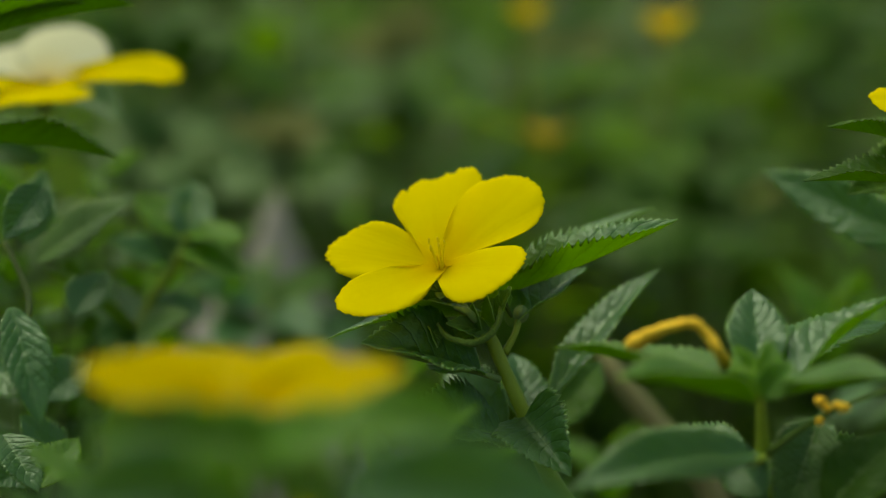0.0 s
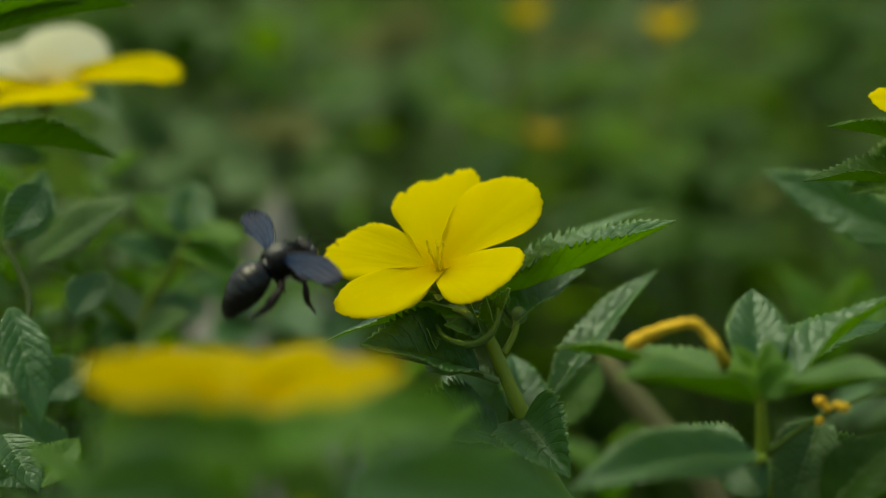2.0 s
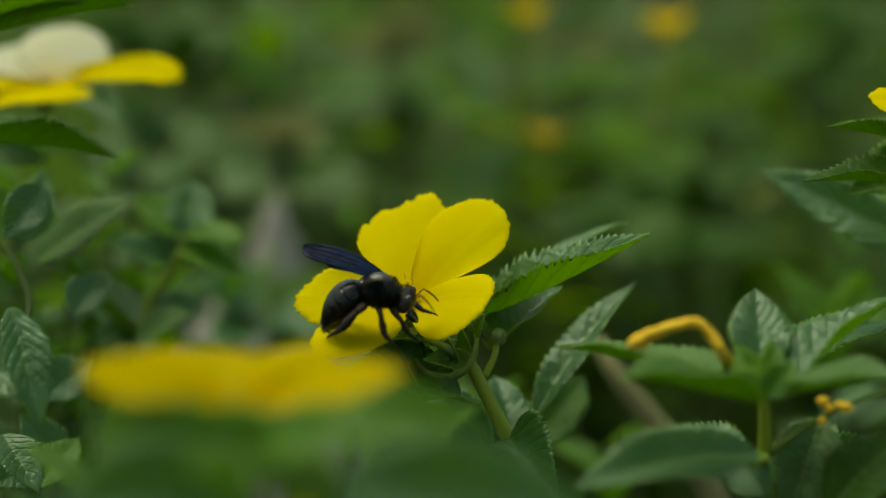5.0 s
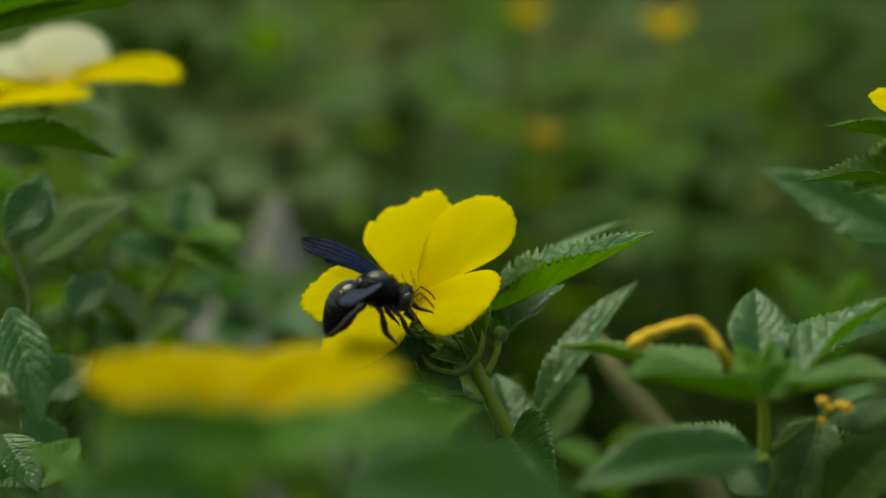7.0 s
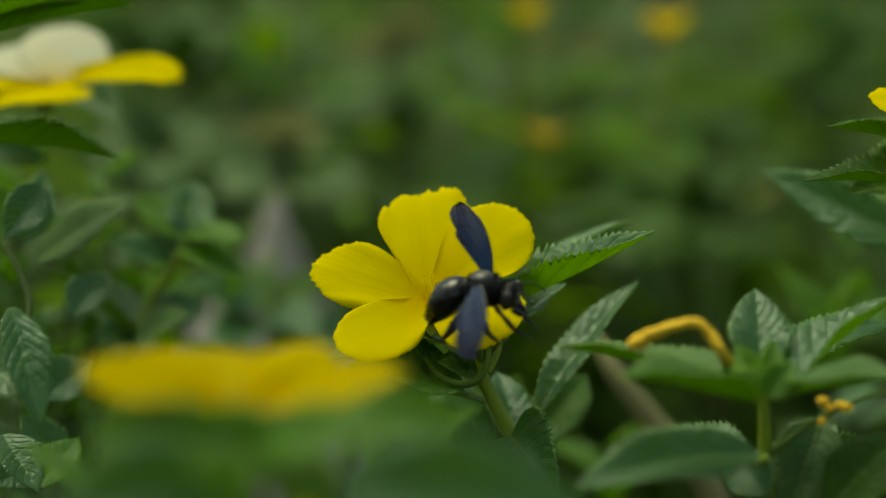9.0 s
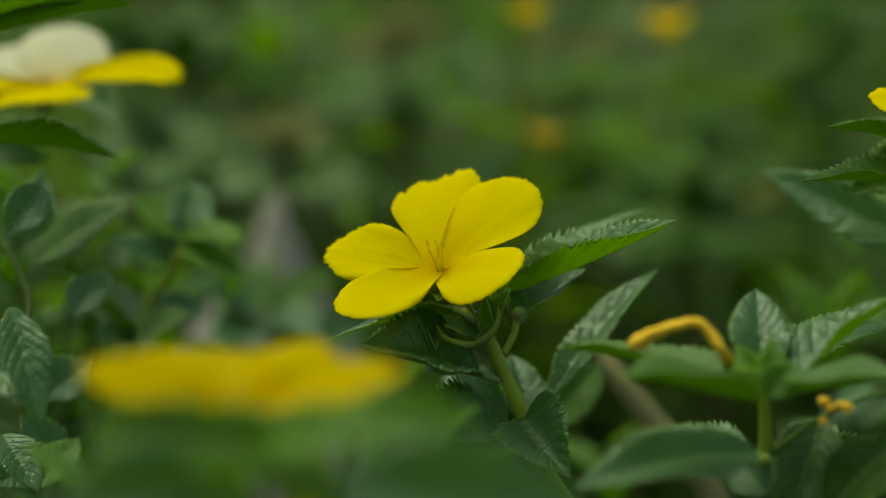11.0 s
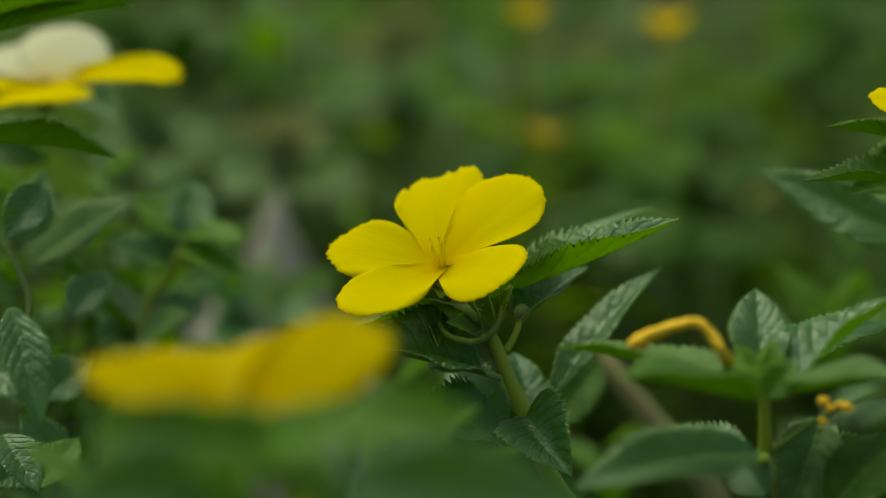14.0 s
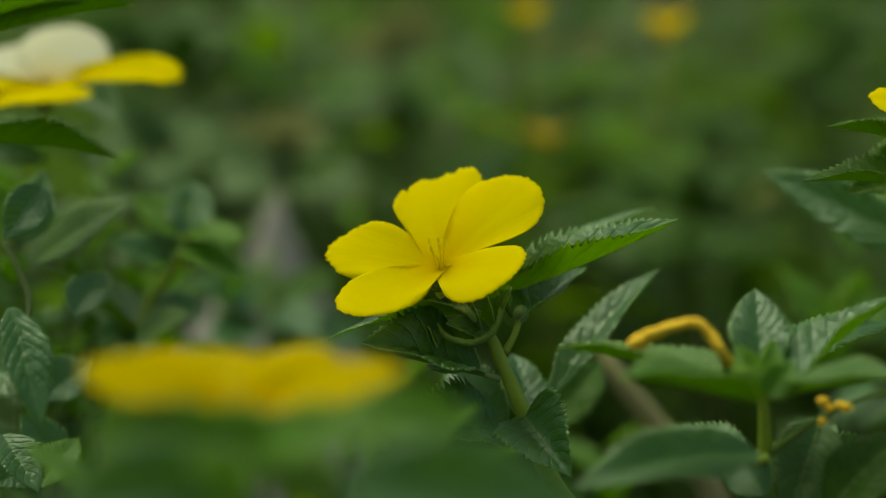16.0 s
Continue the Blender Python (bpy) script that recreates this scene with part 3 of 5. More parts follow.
left_plant = margin_plant("shrub_plant", (-0.122, -0.0149, -0.01), [(-0.122, -0.0178, 0.381), (-0.1156, -0.0114, 0.4894), (-0.112, -0.0094, 0.5565), (-0.1097, -0.0102, 0.5962)], [
    ((-0.1176, 0.0321, 0.5992), (-0.0783, 0.0439, 0.6078), (0, -0.05, 0.99), 0.016),
    ((-0.1225, 0.0403, 0.5734), (-0.0827, 0.0453, 0.5687), (0.05, 0.0, 0.99), 0.019),
    ((-0.1135, 0.164, 0.5793), (-0.096, 0.1532, 0.5722), (0.204, -0.696, 0.688), 0.015),
    ((-0.1177, 0.0257, 0.6035), (-0.0898, 0.0363, 0.6083), (0, -0.308, 0.951), 0.016),
    ((-0.1355, 0.1334, 0.5653), (-0.1123, 0.1213, 0.5619), (0, -0.866, 0.499), 0.014),
], "leafy shrub stem with serrated dark green leaves", (), 0.8, (0, 1))
add_flower(left_plant, (-0.114, 0.1243, 0.5843), (0.061, -0.152, 0.987),
           [(-0.1428, 0.1141, 0.5834), (-0.1127, 0.0977, 0.5807), (-0.0753, 0.1198, 0.5893), (-0.1074, 0.1420, 0.6002), (-0.1264, 0.1460, 0.5951)], seed=50,
           mats=[PETAL, PETAL, PETAL, CREAM, CREAM], label="yellow flower with pale upper petals", stamens=0,
           shape=[dict(spread=34), dict(spread=64, hollow=0.0, roll=9), dict(spread=25, roll=14), dict(spread=58, roll=4, hollow=0.03, blunt=0.24, pleat=0.3), dict(spread=58, roll=-4, hollow=0.03, blunt=0.26, pleat=0.3)])

low_left = margin_plant("shrub_plant", (-0.118, -0.0343, -0.01), [(-0.118, -0.0371, 0.3888), (-0.113, -0.0311, 0.4936), (-0.1071, 0.0200, 0.5199), (-0.1040, 0.0300, 0.5316), (-0.1067, 0.0350, 0.5393), (-0.1117, 0.0400, 0.5474)], [
    ((-0.0983, -0.0290, 0.5396), (-0.0900, -0.0420, 0.5145), (0.447, -0.894, 0.044), 0.0120),
    ((-0.1066, -0.0276, 0.527), (-0.092, -0.0382, 0.5209), (0.302, -0.868, 0.394), 0.016),
    ((-0.1220, 0.1357, 0.5301), (-0.0914, 0.1613, 0.5501), (-0.1, -0.569, 0.816), 0.021),
    ((-0.1104, 0.0598, 0.5454), (-0.1061, 0.0718, 0.5638), (0.518, -0.803, 0.293), 0.011),
    ((-0.1134, 0.0603, 0.5498), (-0.1253, 0.0614, 0.5601), (0.1, -0.729, 0.677), 0.014),
    ((-0.101, 0.0144, 0.4954), (-0.1089, 0.0039, 0.4918), (0.108, -0.943, 0.316), 0.012),
    ((-0.1071, 0.0345, 0.4959), (-0.0976, 0.0236, 0.4878), (0.314, -0.927, 0.203), 0.011),
    ((-0.1011, 0.0300, 0.5090), (-0.0888, 0.0350, 0.5176), (0.2, -0.75, 0.62), 0.014),
    ((-0.0949, 0.0200, 0.4928), (-0.1052, 0.0200, 0.5064), (0.3, -0.60, 0.74), 0.012),
    ((-0.0848, 0.0900, 0.5148), (-0.0694, 0.0850, 0.5232), (-0.1, -0.55, 0.83), 0.013),
    ((-0.0973, 0.0000, 0.4923), (-0.0894, 0.0120, 0.5021), (0.2, -0.45, 0.87), 0.011),
    ((-0.1042, -0.0100, 0.5068), (-0.0943, -0.0200, 0.4950), (0.3, -0.75, 0.58), 0.012),
    ((-0.1002, 0.0300, 0.5626), (-0.1082, 0.0200, 0.5501), (0.4, -0.80, 0.45), 0.012),
    ((-0.0944, 0.0400, 0.5285), (-0.0870, 0.0500, 0.5390), (0.1, -0.55, 0.83), 0.012),
], "leafy shrub stem with curled serrated leaves", (4, 10), 0.35, (), 0.7, (2, 9))


mid_left = margin_plant("shrub_plant", (-0.0978, 0.1014, -0.01), [(-0.0978, 0.098, 0.3347), (-0.0955, 0.1067, 0.4646), (-0.0853, 0.1071, 0.5164), (-0.0746, 0.099, 0.535), (-0.0707, 0.1, 0.5444)], [
    ((-0.0715, 0.0998, 0.5428), (-0.0869, 0.111, 0.5537), (0, -0.629, 0.777), 0.013),
    ((-0.0707, 0.0999, 0.5436), (-0.0549, 0.0898, 0.5431), (0, -0.513, 0.858), 0.011),
    ((-0.0707, 0.0997, 0.5421), (-0.0701, 0.1114, 0.5577), (0, -0.917, 0.399), 0.014),
    ((-0.073, 0.0995, 0.5397), (-0.0534, 0.0885, 0.5315), (0.196, -0.503, 0.842), 0.013),
    ((-0.0762, 0.099, 0.535), (-0.0922, 0.0897, 0.5423), (0.196, -0.503, 0.842), 0.013),
    ((-0.0829, 0.1074, 0.5196), (-0.0678, 0.1176, 0.5207), (0, -0.788, 0.616), 0.014),
    ((-0.0853, 0.1071, 0.5164), (-0.1074, 0.1283, 0.5268), (0, -0.733, 0.68), 0.014),
    ((-0.0853, 0.1069, 0.5148), (-0.0967, 0.0968, 0.5147), (0, -0.733, 0.68), 0.014),
    ((-0.0834, 0.1067, 0.5133), (-0.0683, 0.0976, 0.5222), (-0.204, -0.528, 0.824), 0.012),
    ((-0.0846, 0.1115, 0.511), (-0.0938, 0.118, 0.5247), (0.205, -0.587, 0.783), 0.013),
    ((-0.073, 0.099, 0.535), (-0.0784, 0.1212, 0.5553), (-0.303, -0.751, 0.587), 0.012),
    ((-0.1062, 0.0560, 0.5412), (-0.0797, 0.0500, 0.5578), (0.15, -0.66, 0.74), 0.0150, 0.2),
    ((-0.0846, 0.1115, 0.511), (-0.1060, 0.0560, 0.5400), (-0.3, -0.5, 0.80), 0.0060, 0.5),
], "leafy shrub shoot with pale green young leaves", (0, 1, 3), pale=(11, 12))

# ---- the flower close to the camera
front_plant = thing("front_flower_plant", (-0.0328, -0.1780, -0.01), "yellow flower on a leafy shoot, petals spread flat", "flower plant")
add_stalk(front_plant, [(-0.0328, -0.1780, -0.01), (-0.0328, -0.1800, 0.3787), (-0.0347, -0.1706, 0.5031), (-0.0360, -0.1700, 0.5268), (-0.0363, -0.1691, 0.5355)], [0.004, 0.003, 0.0024, 0.0018, 0.0016])
front_flower, front_petals = add_flower(
    front_plant, (-0.0363, -0.1687, 0.5386), (-0.02, 0.164, 0.986),
    [(-0.0612, -0.1714, 0.5486), (-0.0500, -0.1900, 0.5462), (-0.0277, -0.1435, 0.5474), (-0.0074, -0.1679, 0.5471), (-0.0477, -0.1435, 0.5474)], seed=60, spread=46, mats=[SHADED_PETAL] * 5,
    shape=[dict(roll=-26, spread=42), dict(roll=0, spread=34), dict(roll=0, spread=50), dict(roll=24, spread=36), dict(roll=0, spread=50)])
for i, (p, q, f, w, young) in enumerate([
    ((-0.0190, -0.1838, 0.5402), (0.0055, -0.1784, 0.5408), (0.0000, -0.8000, 0.6000), 0.010, 1),
    ((-0.0326, -0.1931, 0.5380), (-0.0591, -0.1882, 0.5395), (0.0000, -0.9113, 0.3721), 0.014, 2),
    ((-0.0162, -0.2121, 0.5352), (0.0235, -0.2031, 0.5300), (0.0000, -0.9271, 0.3284), 0.020, 0),
    ((-0.0316, -0.1932, 0.5371), (-0.0084, -0.2066, 0.5434), (0.0000, -0.7486, 0.6474), 0.012, 1),
    ((-0.0364, -0.2029, 0.5335), (-0.0610, -0.2123, 0.5326), (0, -0.978, 0.208), 0.018, 0),
    ((-0.0450, -0.1888, 0.5349), (-0.0192, -0.1949, 0.5383), (0.0000, -0.8946, 0.4140), 0.016, 2),
    ((-0.0327, -0.2032, 0.5308), (-0.0390, -0.2210, 0.5397), (0.0000, -0.8881, 0.4279), 0.014, 0),
]):
    add_leaf(front_plant, p, q, f, w, 0.25, 0.05, [YOUNG, YOUNG] if young == 1 else [LEAF, YOUNG] if young == 0 else [YOUNG, LEAF_UNDER], seed=70 + i)


behind_left = margin_plant("shrub_plant", (-0.0593, 0.2178, -0.01), [(-0.0593, 0.2138, 0.2884), (-0.0593, 0.2296, 0.4387), (-0.0574, 0.2348, 0.4875), (-0.0593, 0.2367, 0.5063)], [
    ((-0.0574, 0.2363, 0.5026), (-0.0874, 0.2176, 0.5153), (0.105, -0.436, 0.894), 0.020),
    ((-0.0574, 0.2365, 0.5044), (-0.0356, 0.2578, 0.5153), (0, -0.438, 0.899), 0.018),
    ((-0.0584, 0.2363, 0.5026), (-0.0408, 0.2058, 0.4992), (0, -0.629, 0.777), 0.022),
    ((-0.0584, 0.2359, 0.4988), (-0.0727, 0.1957, 0.4989), (0, -0.629, 0.777), 0.022),
    ((-0.0584, 0.2366, 0.5054), (-0.0712, 0.2679, 0.5161), (0, -0.733, 0.68), 0.018),
    ((-0.0574, 0.2352, 0.4913), (-0.0256, 0.2457, 0.4955), (0, -0.629, 0.777), 0.022),
    ((-0.0574, 0.2344, 0.4838), (-0.0925, 0.2443, 0.4822), (0, -0.629, 0.777), 0.024),
], "leafy shrub stem deeper in the bed", dull=(1, 4))
bm = bmesh.new()
for q in range(5):
    a = q * 1.2566
    leaf_into(bm, (0, 0, -0.003), (0.0022 * math.cos(a), 0.0022 * math.sin(a), 0.0045), (-math.cos(a), -math.sin(a), 0.3), 0.0045, -0.5, 0.1, 3, 0.0, q, 0.0002, 5)
front_bud = part("closed_flower", bm, [PETAL, PETAL], front_plant, "closed yellow flower bud")
front_bud.location = local(front_plant, (-0.0216, -0.2203, 0.5282))


def woody_stem(pts, radii):
    b = thing("woody_stem", pts[0], "bare brown woody shrub stem", "shrub stem", "woody stems")
    add_stalk(b, pts, radii, WOOD)
    return b


woody_stem([(0.1010, 0.1290, -0.01), (0.0960, 0.1290, 0.3600), (0.0815, 0.1290, 0.4565), (0.0669, 0.1290, 0.4784), (0.0514, 0.1300, 0.4986), (0.0455, 0.1350, 0.5093)], [0.008, 0.0060, 0.0044, 0.0038, 0.0032, 0.0016])


def shoot(root, top, leaves, seed, size=0.036, young=0.2, far=False):
    """A leafy side shoot: a stem from the ground and serrated leaves in a spiral round its upper part."""
    rnd = random.Random(seed)
    b = thing("shrub_shoot", root, "leafy green shrub shoot with serrated leaves", "shrub shoot", "shrub shoots")
    root, top = Vector(root), Vector(top)
    bend = Vector((rnd.uniform(-0.01, 0.01), rnd.uniform(-0.005, 0.01), 0))
    add_stalk(b, [root, root.lerp(top, 0.5) + bend, root.lerp(top, 0.8) + bend, top], [0.0026, 0.0015, 0.0011, 0.0007], DEEP_STEM)
    for i in range(leaves):
        t = 1 - 0.5 * (i / leaves) ** 1.2 * 0.62
        p = root.lerp(top, t) + bend * (4 * t * (1 - t))
        a = i * 2.4 + rnd.uniform(-0.4, 0.4)
        k = size * rnd.uniform(0.7, 1.2) * (0.55 + 0.45 * min(1, i / 4))
        d = Vector((math.cos(a), math.sin(a), rnd.uniform(-0.1, 0.7) + (0.6 if i < 3 else 0))).normalized()
        q = p + d * k
        face = Vector((rnd.uniform(-0.3, 0.3), rnd.uniform(-0.4, 0.2), 1))
        add_leaf(b, p, q, face, k * rnd.uniform(0.36, 0.46), rnd.uniform(0.2, 0.6), rnd.uniform(0.0, 0.1), ([SHRUB_YOUNG, SHRUB_LEAF] if far else [YOUNG, LEAF_UNDER]) if rnd.random() < young or i < 2 else ([SHRUB_LEAF, SHRUB_LEAF] if far else None), seed=seed * 50 + i, teeth=11)


for k, (g, t, n) in enumerate([
    ((-0.097, 0.0722, -0.01), (-0.0955, 0.0692, 0.5383), 11), ((-0.0879, 0.1509, -0.01), (-0.096, 0.1473, 0.5169), 12), ((-0.0727, 0.1903, -0.01), (-0.0647, 0.1873, 0.5144), 12),
    ((-0.1092, 0.1017, -0.01), (-0.1076, 0.1061, 0.5069), 12), ((-0.1205, 0.1312, -0.01), (-0.1238, 0.1317, 0.5594), 12), ((-0.1156, 0.269, -0.01), (-0.1025, 0.2724, 0.5589), 13),
    ((-0.0463, 0.3083, -0.01), (-0.0397, 0.3113, 0.5463), 13), ((-0.0227, 0.0919, -0.01), (-0.013, 0.0855, 0.5022), 11), ((0.0024, 0.0722, -0.01), (0.01, 0.07, 0.4985), 10),
    ((0.0479, 0.1116, -0.01), (0.0465, 0.1052, 0.482), 11), ((0.1127, 0.1116, -0.01), (0.1095, 0.1074, 0.5196), 11),
    ((0.0943, 0.2886, -0.01), (0.0953, 0.2886, 0.5219), 12), ((0.1326, 0.1706, -0.01), (0.1292, 0.1694, 0.5358), 11), 
    ((-0.0571, 0.4264, -0.01), (-0.0519, 0.4357, 0.5813), 13), ((-0.0356, 0.4854, -0.01), (-0.0328, 0.4978, 0.599), 13), ((-0.0193, 0.4067, -0.01), (-0.0145, 0.4137, 0.5638), 13),
    ((0.0622, 0.4657, -0.01), (0.0616, 0.4775, 0.5968), 13), ((0.1397, 0.446, -0.01), (0.1407, 0.4555, 0.5784), 13),
    ((0.1498, 0.387, -0.01), (0.1527, 0.3974, 0.6002), 13), ((-0.0909, 0.387, -0.01), (-0.0944, 0.3953, 0.5803), 13), ((0.0178, 0.4264, -0.01), (0.0176, 0.4347, 0.5721), 13),
    ((-0.0791, 0.5051, -0.01), (-0.0834, 0.5185, 0.6037), 13), ((-0.001, 0.5051, -0.01), (0.0015, 0.5177, 0.5963), 13),
    ((-0.0657, -0.1048, -0.01), (-0.0668, -0.1043, 0.5147), 10), ((-0.0232, -0.1442, -0.01), (-0.0186, -0.1534, 0.5255), 9), ((-0.0028, -0.0852, -0.01), (-0.0075, -0.0846, 0.5108), 9),
]):
    back = 1.4 if g[1] > 0.25 else 1.1 if g[1] > 0.05 else 1.0
    top = set_back(t, back)
    shoot((top.x + g[0] - t[0], top.y, -0.01), top, n, 500 + k, 0.036 * back, far=g[1] > 0.25)
for k, (g, t, n) in enumerate([
    ((-0.0971, 0.0427, -0.01), (-0.0949, 0.0454, 0.5512), 13), ((-0.0951, 0.0919, -0.01), (-0.0922, 0.0916, 0.5608), 13), ((-0.074, 0.0722, -0.01), (-0.075, 0.073, 0.5272), 13),
    ((-0.103, 0.0525, -0.01), (-0.1015, 0.0529, 0.5268), 13), ((-0.0622, 0.1312, -0.01), (-0.0635, 0.1343, 0.5361), 13), ((-0.1136, 0.0624, -0.01), (-0.1134, 0.0605, 0.5513), 12), ((-0.1124, 0.0821, -0.01), (-0.11, 0.0805, 0.503), 14), ((-0.0946, 0.1116, -0.01), (-0.0931, 0.111, 0.5062), 14), ((-0.0841, 0.0919, -0.01), (-0.0843, 0.0948, 0.5433), 13), ((-0.0985, 0.0722, -0.01), (-0.0962, 0.0698, 0.497), 14),
]):
    top = set_back(t, 1.12)
    shoot((top.x + g[0] - t[0], top.y, -0.01), top, n, 700 + k, 0.027, 0.35)

# ---- shrubs behind
def simple_leaf(bm, base, d, face, length, width):
    m = frame_of(d, face, base)
    w = width / 2
    pts = [(0, 0, 0), (0.3, -1, 0.25), (0.3, 0, 0.02), (0.3, 1, 0.25), (0.68, -0.75, 0.2), (0.68, 0, 0.02), (0.68, 0.75, 0.2), (1, 0, -0.12)]
    v = [bm.verts.new(m @ Vector((a * length, b * w, c * w))) for a, b, c in pts]
    uvl = bm.loops.layers.uv.verify()
    for f in ((0, 1, 2), (0, 2, 3), (1, 4, 5, 2), (2, 5, 6, 3), (4, 7, 5), (5, 7, 6)):
        fc = bm.faces.new([v[i] for i in f])
        for lp, i in zip(fc.loops, f):
            lp[uvl].uv = (pts[i][0], pts[i][1] / 2 + 0.5)


def shrub(x, y, height, radius, leaves, seed, flowers=0, size=1.0, label="leafy green shrub out in the bed behind"):
    rnd = random.Random(seed)
    b = thing("shrub", (x, y, 0), label, "shrub", "shrubs in the bed")
    bs, bl, by = bmesh.new(), bmesh.new(), bmesh.new()
    ends = []
    for s in range(9):
        a, r = rnd.uniform(0, 6.28), radius * rnd.uniform(0.25, 1.0)
        h = height * rnd.uniform(0.62, 1.0)
        top = Vector((r * math.cos(a), r * math.sin(a), h))
        mid = Vector((top.x * 0.35, top.y * 0.35, h * 0.5))
        tube(bs, [(0.02 * math.cos(a), 0.02 * math.sin(a), -0.02), mid, top], [0.006, 0.0035, 0.0015], 6, False)
        ends.append((mid, top))
    for i in range(leaves):
        mid, top = rnd.choice(ends)
        t = rnd.random() ** 0.7
        p = mid.lerp(top, t) if rnd.random() < 0.8 else Vector((mid.x, mid.y, mid.z)).lerp(Vector((0, 0, 0.08)), rnd.random() * 0.8)
        a = rnd.uniform(0, 6.28)
        d = Vector((math.cos(a), math.sin(a), rnd.uniform(-0.35, 0.7)))
        simple_leaf(by if rnd.random() < 0.20 else bl, p, d, Vector((rnd.uniform(-.4, .4), rnd.uniform(-.5, .3), 1)), size * rnd.uniform(0.035, 0.075), size * rnd.uniform(0.014, 0.028))
    part("stem", bs, WOOD, b)
    tagged(part("foliage", bl, SHRUB_LEAF, b), kind="stuff")
    tagged(part("young_foliage", by, SHRUB_YOUNG, b), kind="stuff")
    for i in range(flowers):
        mid, top = ends[i]
        ax = Vector((rnd.uniform(-.4, .4), rnd.uniform(-.6, .1), 1)).normalized()
        add_flower(b, top + b.location + ax * 0.012, ax, [tuple(top + b.location + ax * 0.022 + 0.026 * (ax.orthogonal().normalized() * math.cos(q * 1.2566) + ax.cross(ax.orthogonal().normalized()) * math.sin(q * 1.2566))) for q in range(5)], seed=seed + i)
    return b


rng = random.Random(11)
for k in range(84):
    y = 0.50 + 4.0 * (k / 84) ** 1.7
    half = 0.22 + 0.26 * (y + 0.6)
    x = rng.uniform(-half, half)
    shrub(x, y, rng.uniform(0.50, 0.64) + 0.02 * y, rng.uniform(0.12, 0.20), 230, 100 + k)
for k in range(11):
    shrub(-2.6 + 0.52 * k, 5.0 + 0.25 * (k % 2), rng.uniform(0.95, 1.25), 0.42, 1100, 300 + k, size=1.5)

# the rest of the bed, beside and behind the viewpoint
models = [shrub(-0.75 - 0.3 * k, 0.3 + 0.5 * k, 0.5 + 0.03 * k, 0.2, 260, 400 + k) for k in range(5)]
for k in range(96):
    x, y = rng.uniform(-3.2, 3.2), rng.uniform(-2.6, 4.8)
    if abs(x) < 0.55 + 0.30 * max(0.0, y) and y > -1.6 or (x * x + (y + 0.6) ** 2) < 0.8:
        continue
    copy_thing(models[k % 5], pose(x, y, 0, 0, 0, rng.uniform(0, 360)))


def far_flower(p, size, mat, seed):
    """A half-closed flower on its own thin shoot."""
    b = thing("flower_shoot", (p[0], p[1], 0), "thin shoot with an orange-yellow half-closed flower", "flower shoot", "flower shoots")
    top = Vector((0, 0, p[2]))
    bm = bmesh.new()
    tube(bm, [(0.03, 0.02, -0.02), (0.02, 0.01, p[2] * 0.5), top], [0.004, 0.003, 0.0015], 6)
    part("stem", bm, STEM, b)
    for q in range(5):
        a = q * 1.2566 + seed
        d = Vector((math.cos(a), math.sin(a), 0.9)).normalized()
        part("petal", petal_mesh(size, 30, seed=seed + q), mat, b, at=frame_of(d, d.cross(Vector((-d.y, d.x, 0))), top))
    bm = bmesh.new()
    for q in range(14):
        a = q * 2.4
        simple_leaf(bm, top * (0.62 + 0.025 * q), Vector((math.cos(a), math.sin(a), 0.3)), (0, 0, 1), 0.055, 0.02)
    tagged(part("foliage", bm, SHRUB_YOUNG, b), kind="stuff")


far_flower((0.0353, 0.4673, 0.5968), 0.0115, AMBER, 1)
far_flower((0.093, 0.4568, 0.5915), 0.0138, AMBER, 2)
far_flower((0.0426, 0.442, 0.5456), 0.0115, ORANGE, 3)
far_flower((-0.034, 0.4495, 0.5215), 0.0065, ORANGE, 4)


def pale_shoot(p, size, seed, mat, label="tall thin shrub shoot topped by pale upturned leaves"):
    """A tall shoot with a tuft of broad upturned leaves at its tip."""
    rnd = random.Random(seed)
    b = thing("shrub_shoot", (p[0], p[1], 0), label, "shrub shoot", "tall shrub shoots")
    top = Vector((0, 0, p[2]))
    bm = bmesh.new()
    tube(bm, [(0.02, 0.02, -0.02), (0.01, 0.01, p[2] * 0.5), top], [0.004, 0.0025, 0.0012], 6)
    part("stem", bm, DEEP_STEM, b)
    for q in range(5):
        a = q * 2.4 + seed
        d = Vector((math.cos(a), 0.4 * math.sin(a), rnd.uniform(-0.2, 0.5)))
        bm = bmesh.new()
        leaf_into(bm, top - Vector((0, 0, 0.003 * q)), top + d * size, (rnd.uniform(-.2, .2), -0.7, 0.75), size * 0.55, 0.2, 0.05, 9, 0.1, seed + q, cols=5)
        part("leaf", bm, [mat, SHRUB_YOUNG], b)


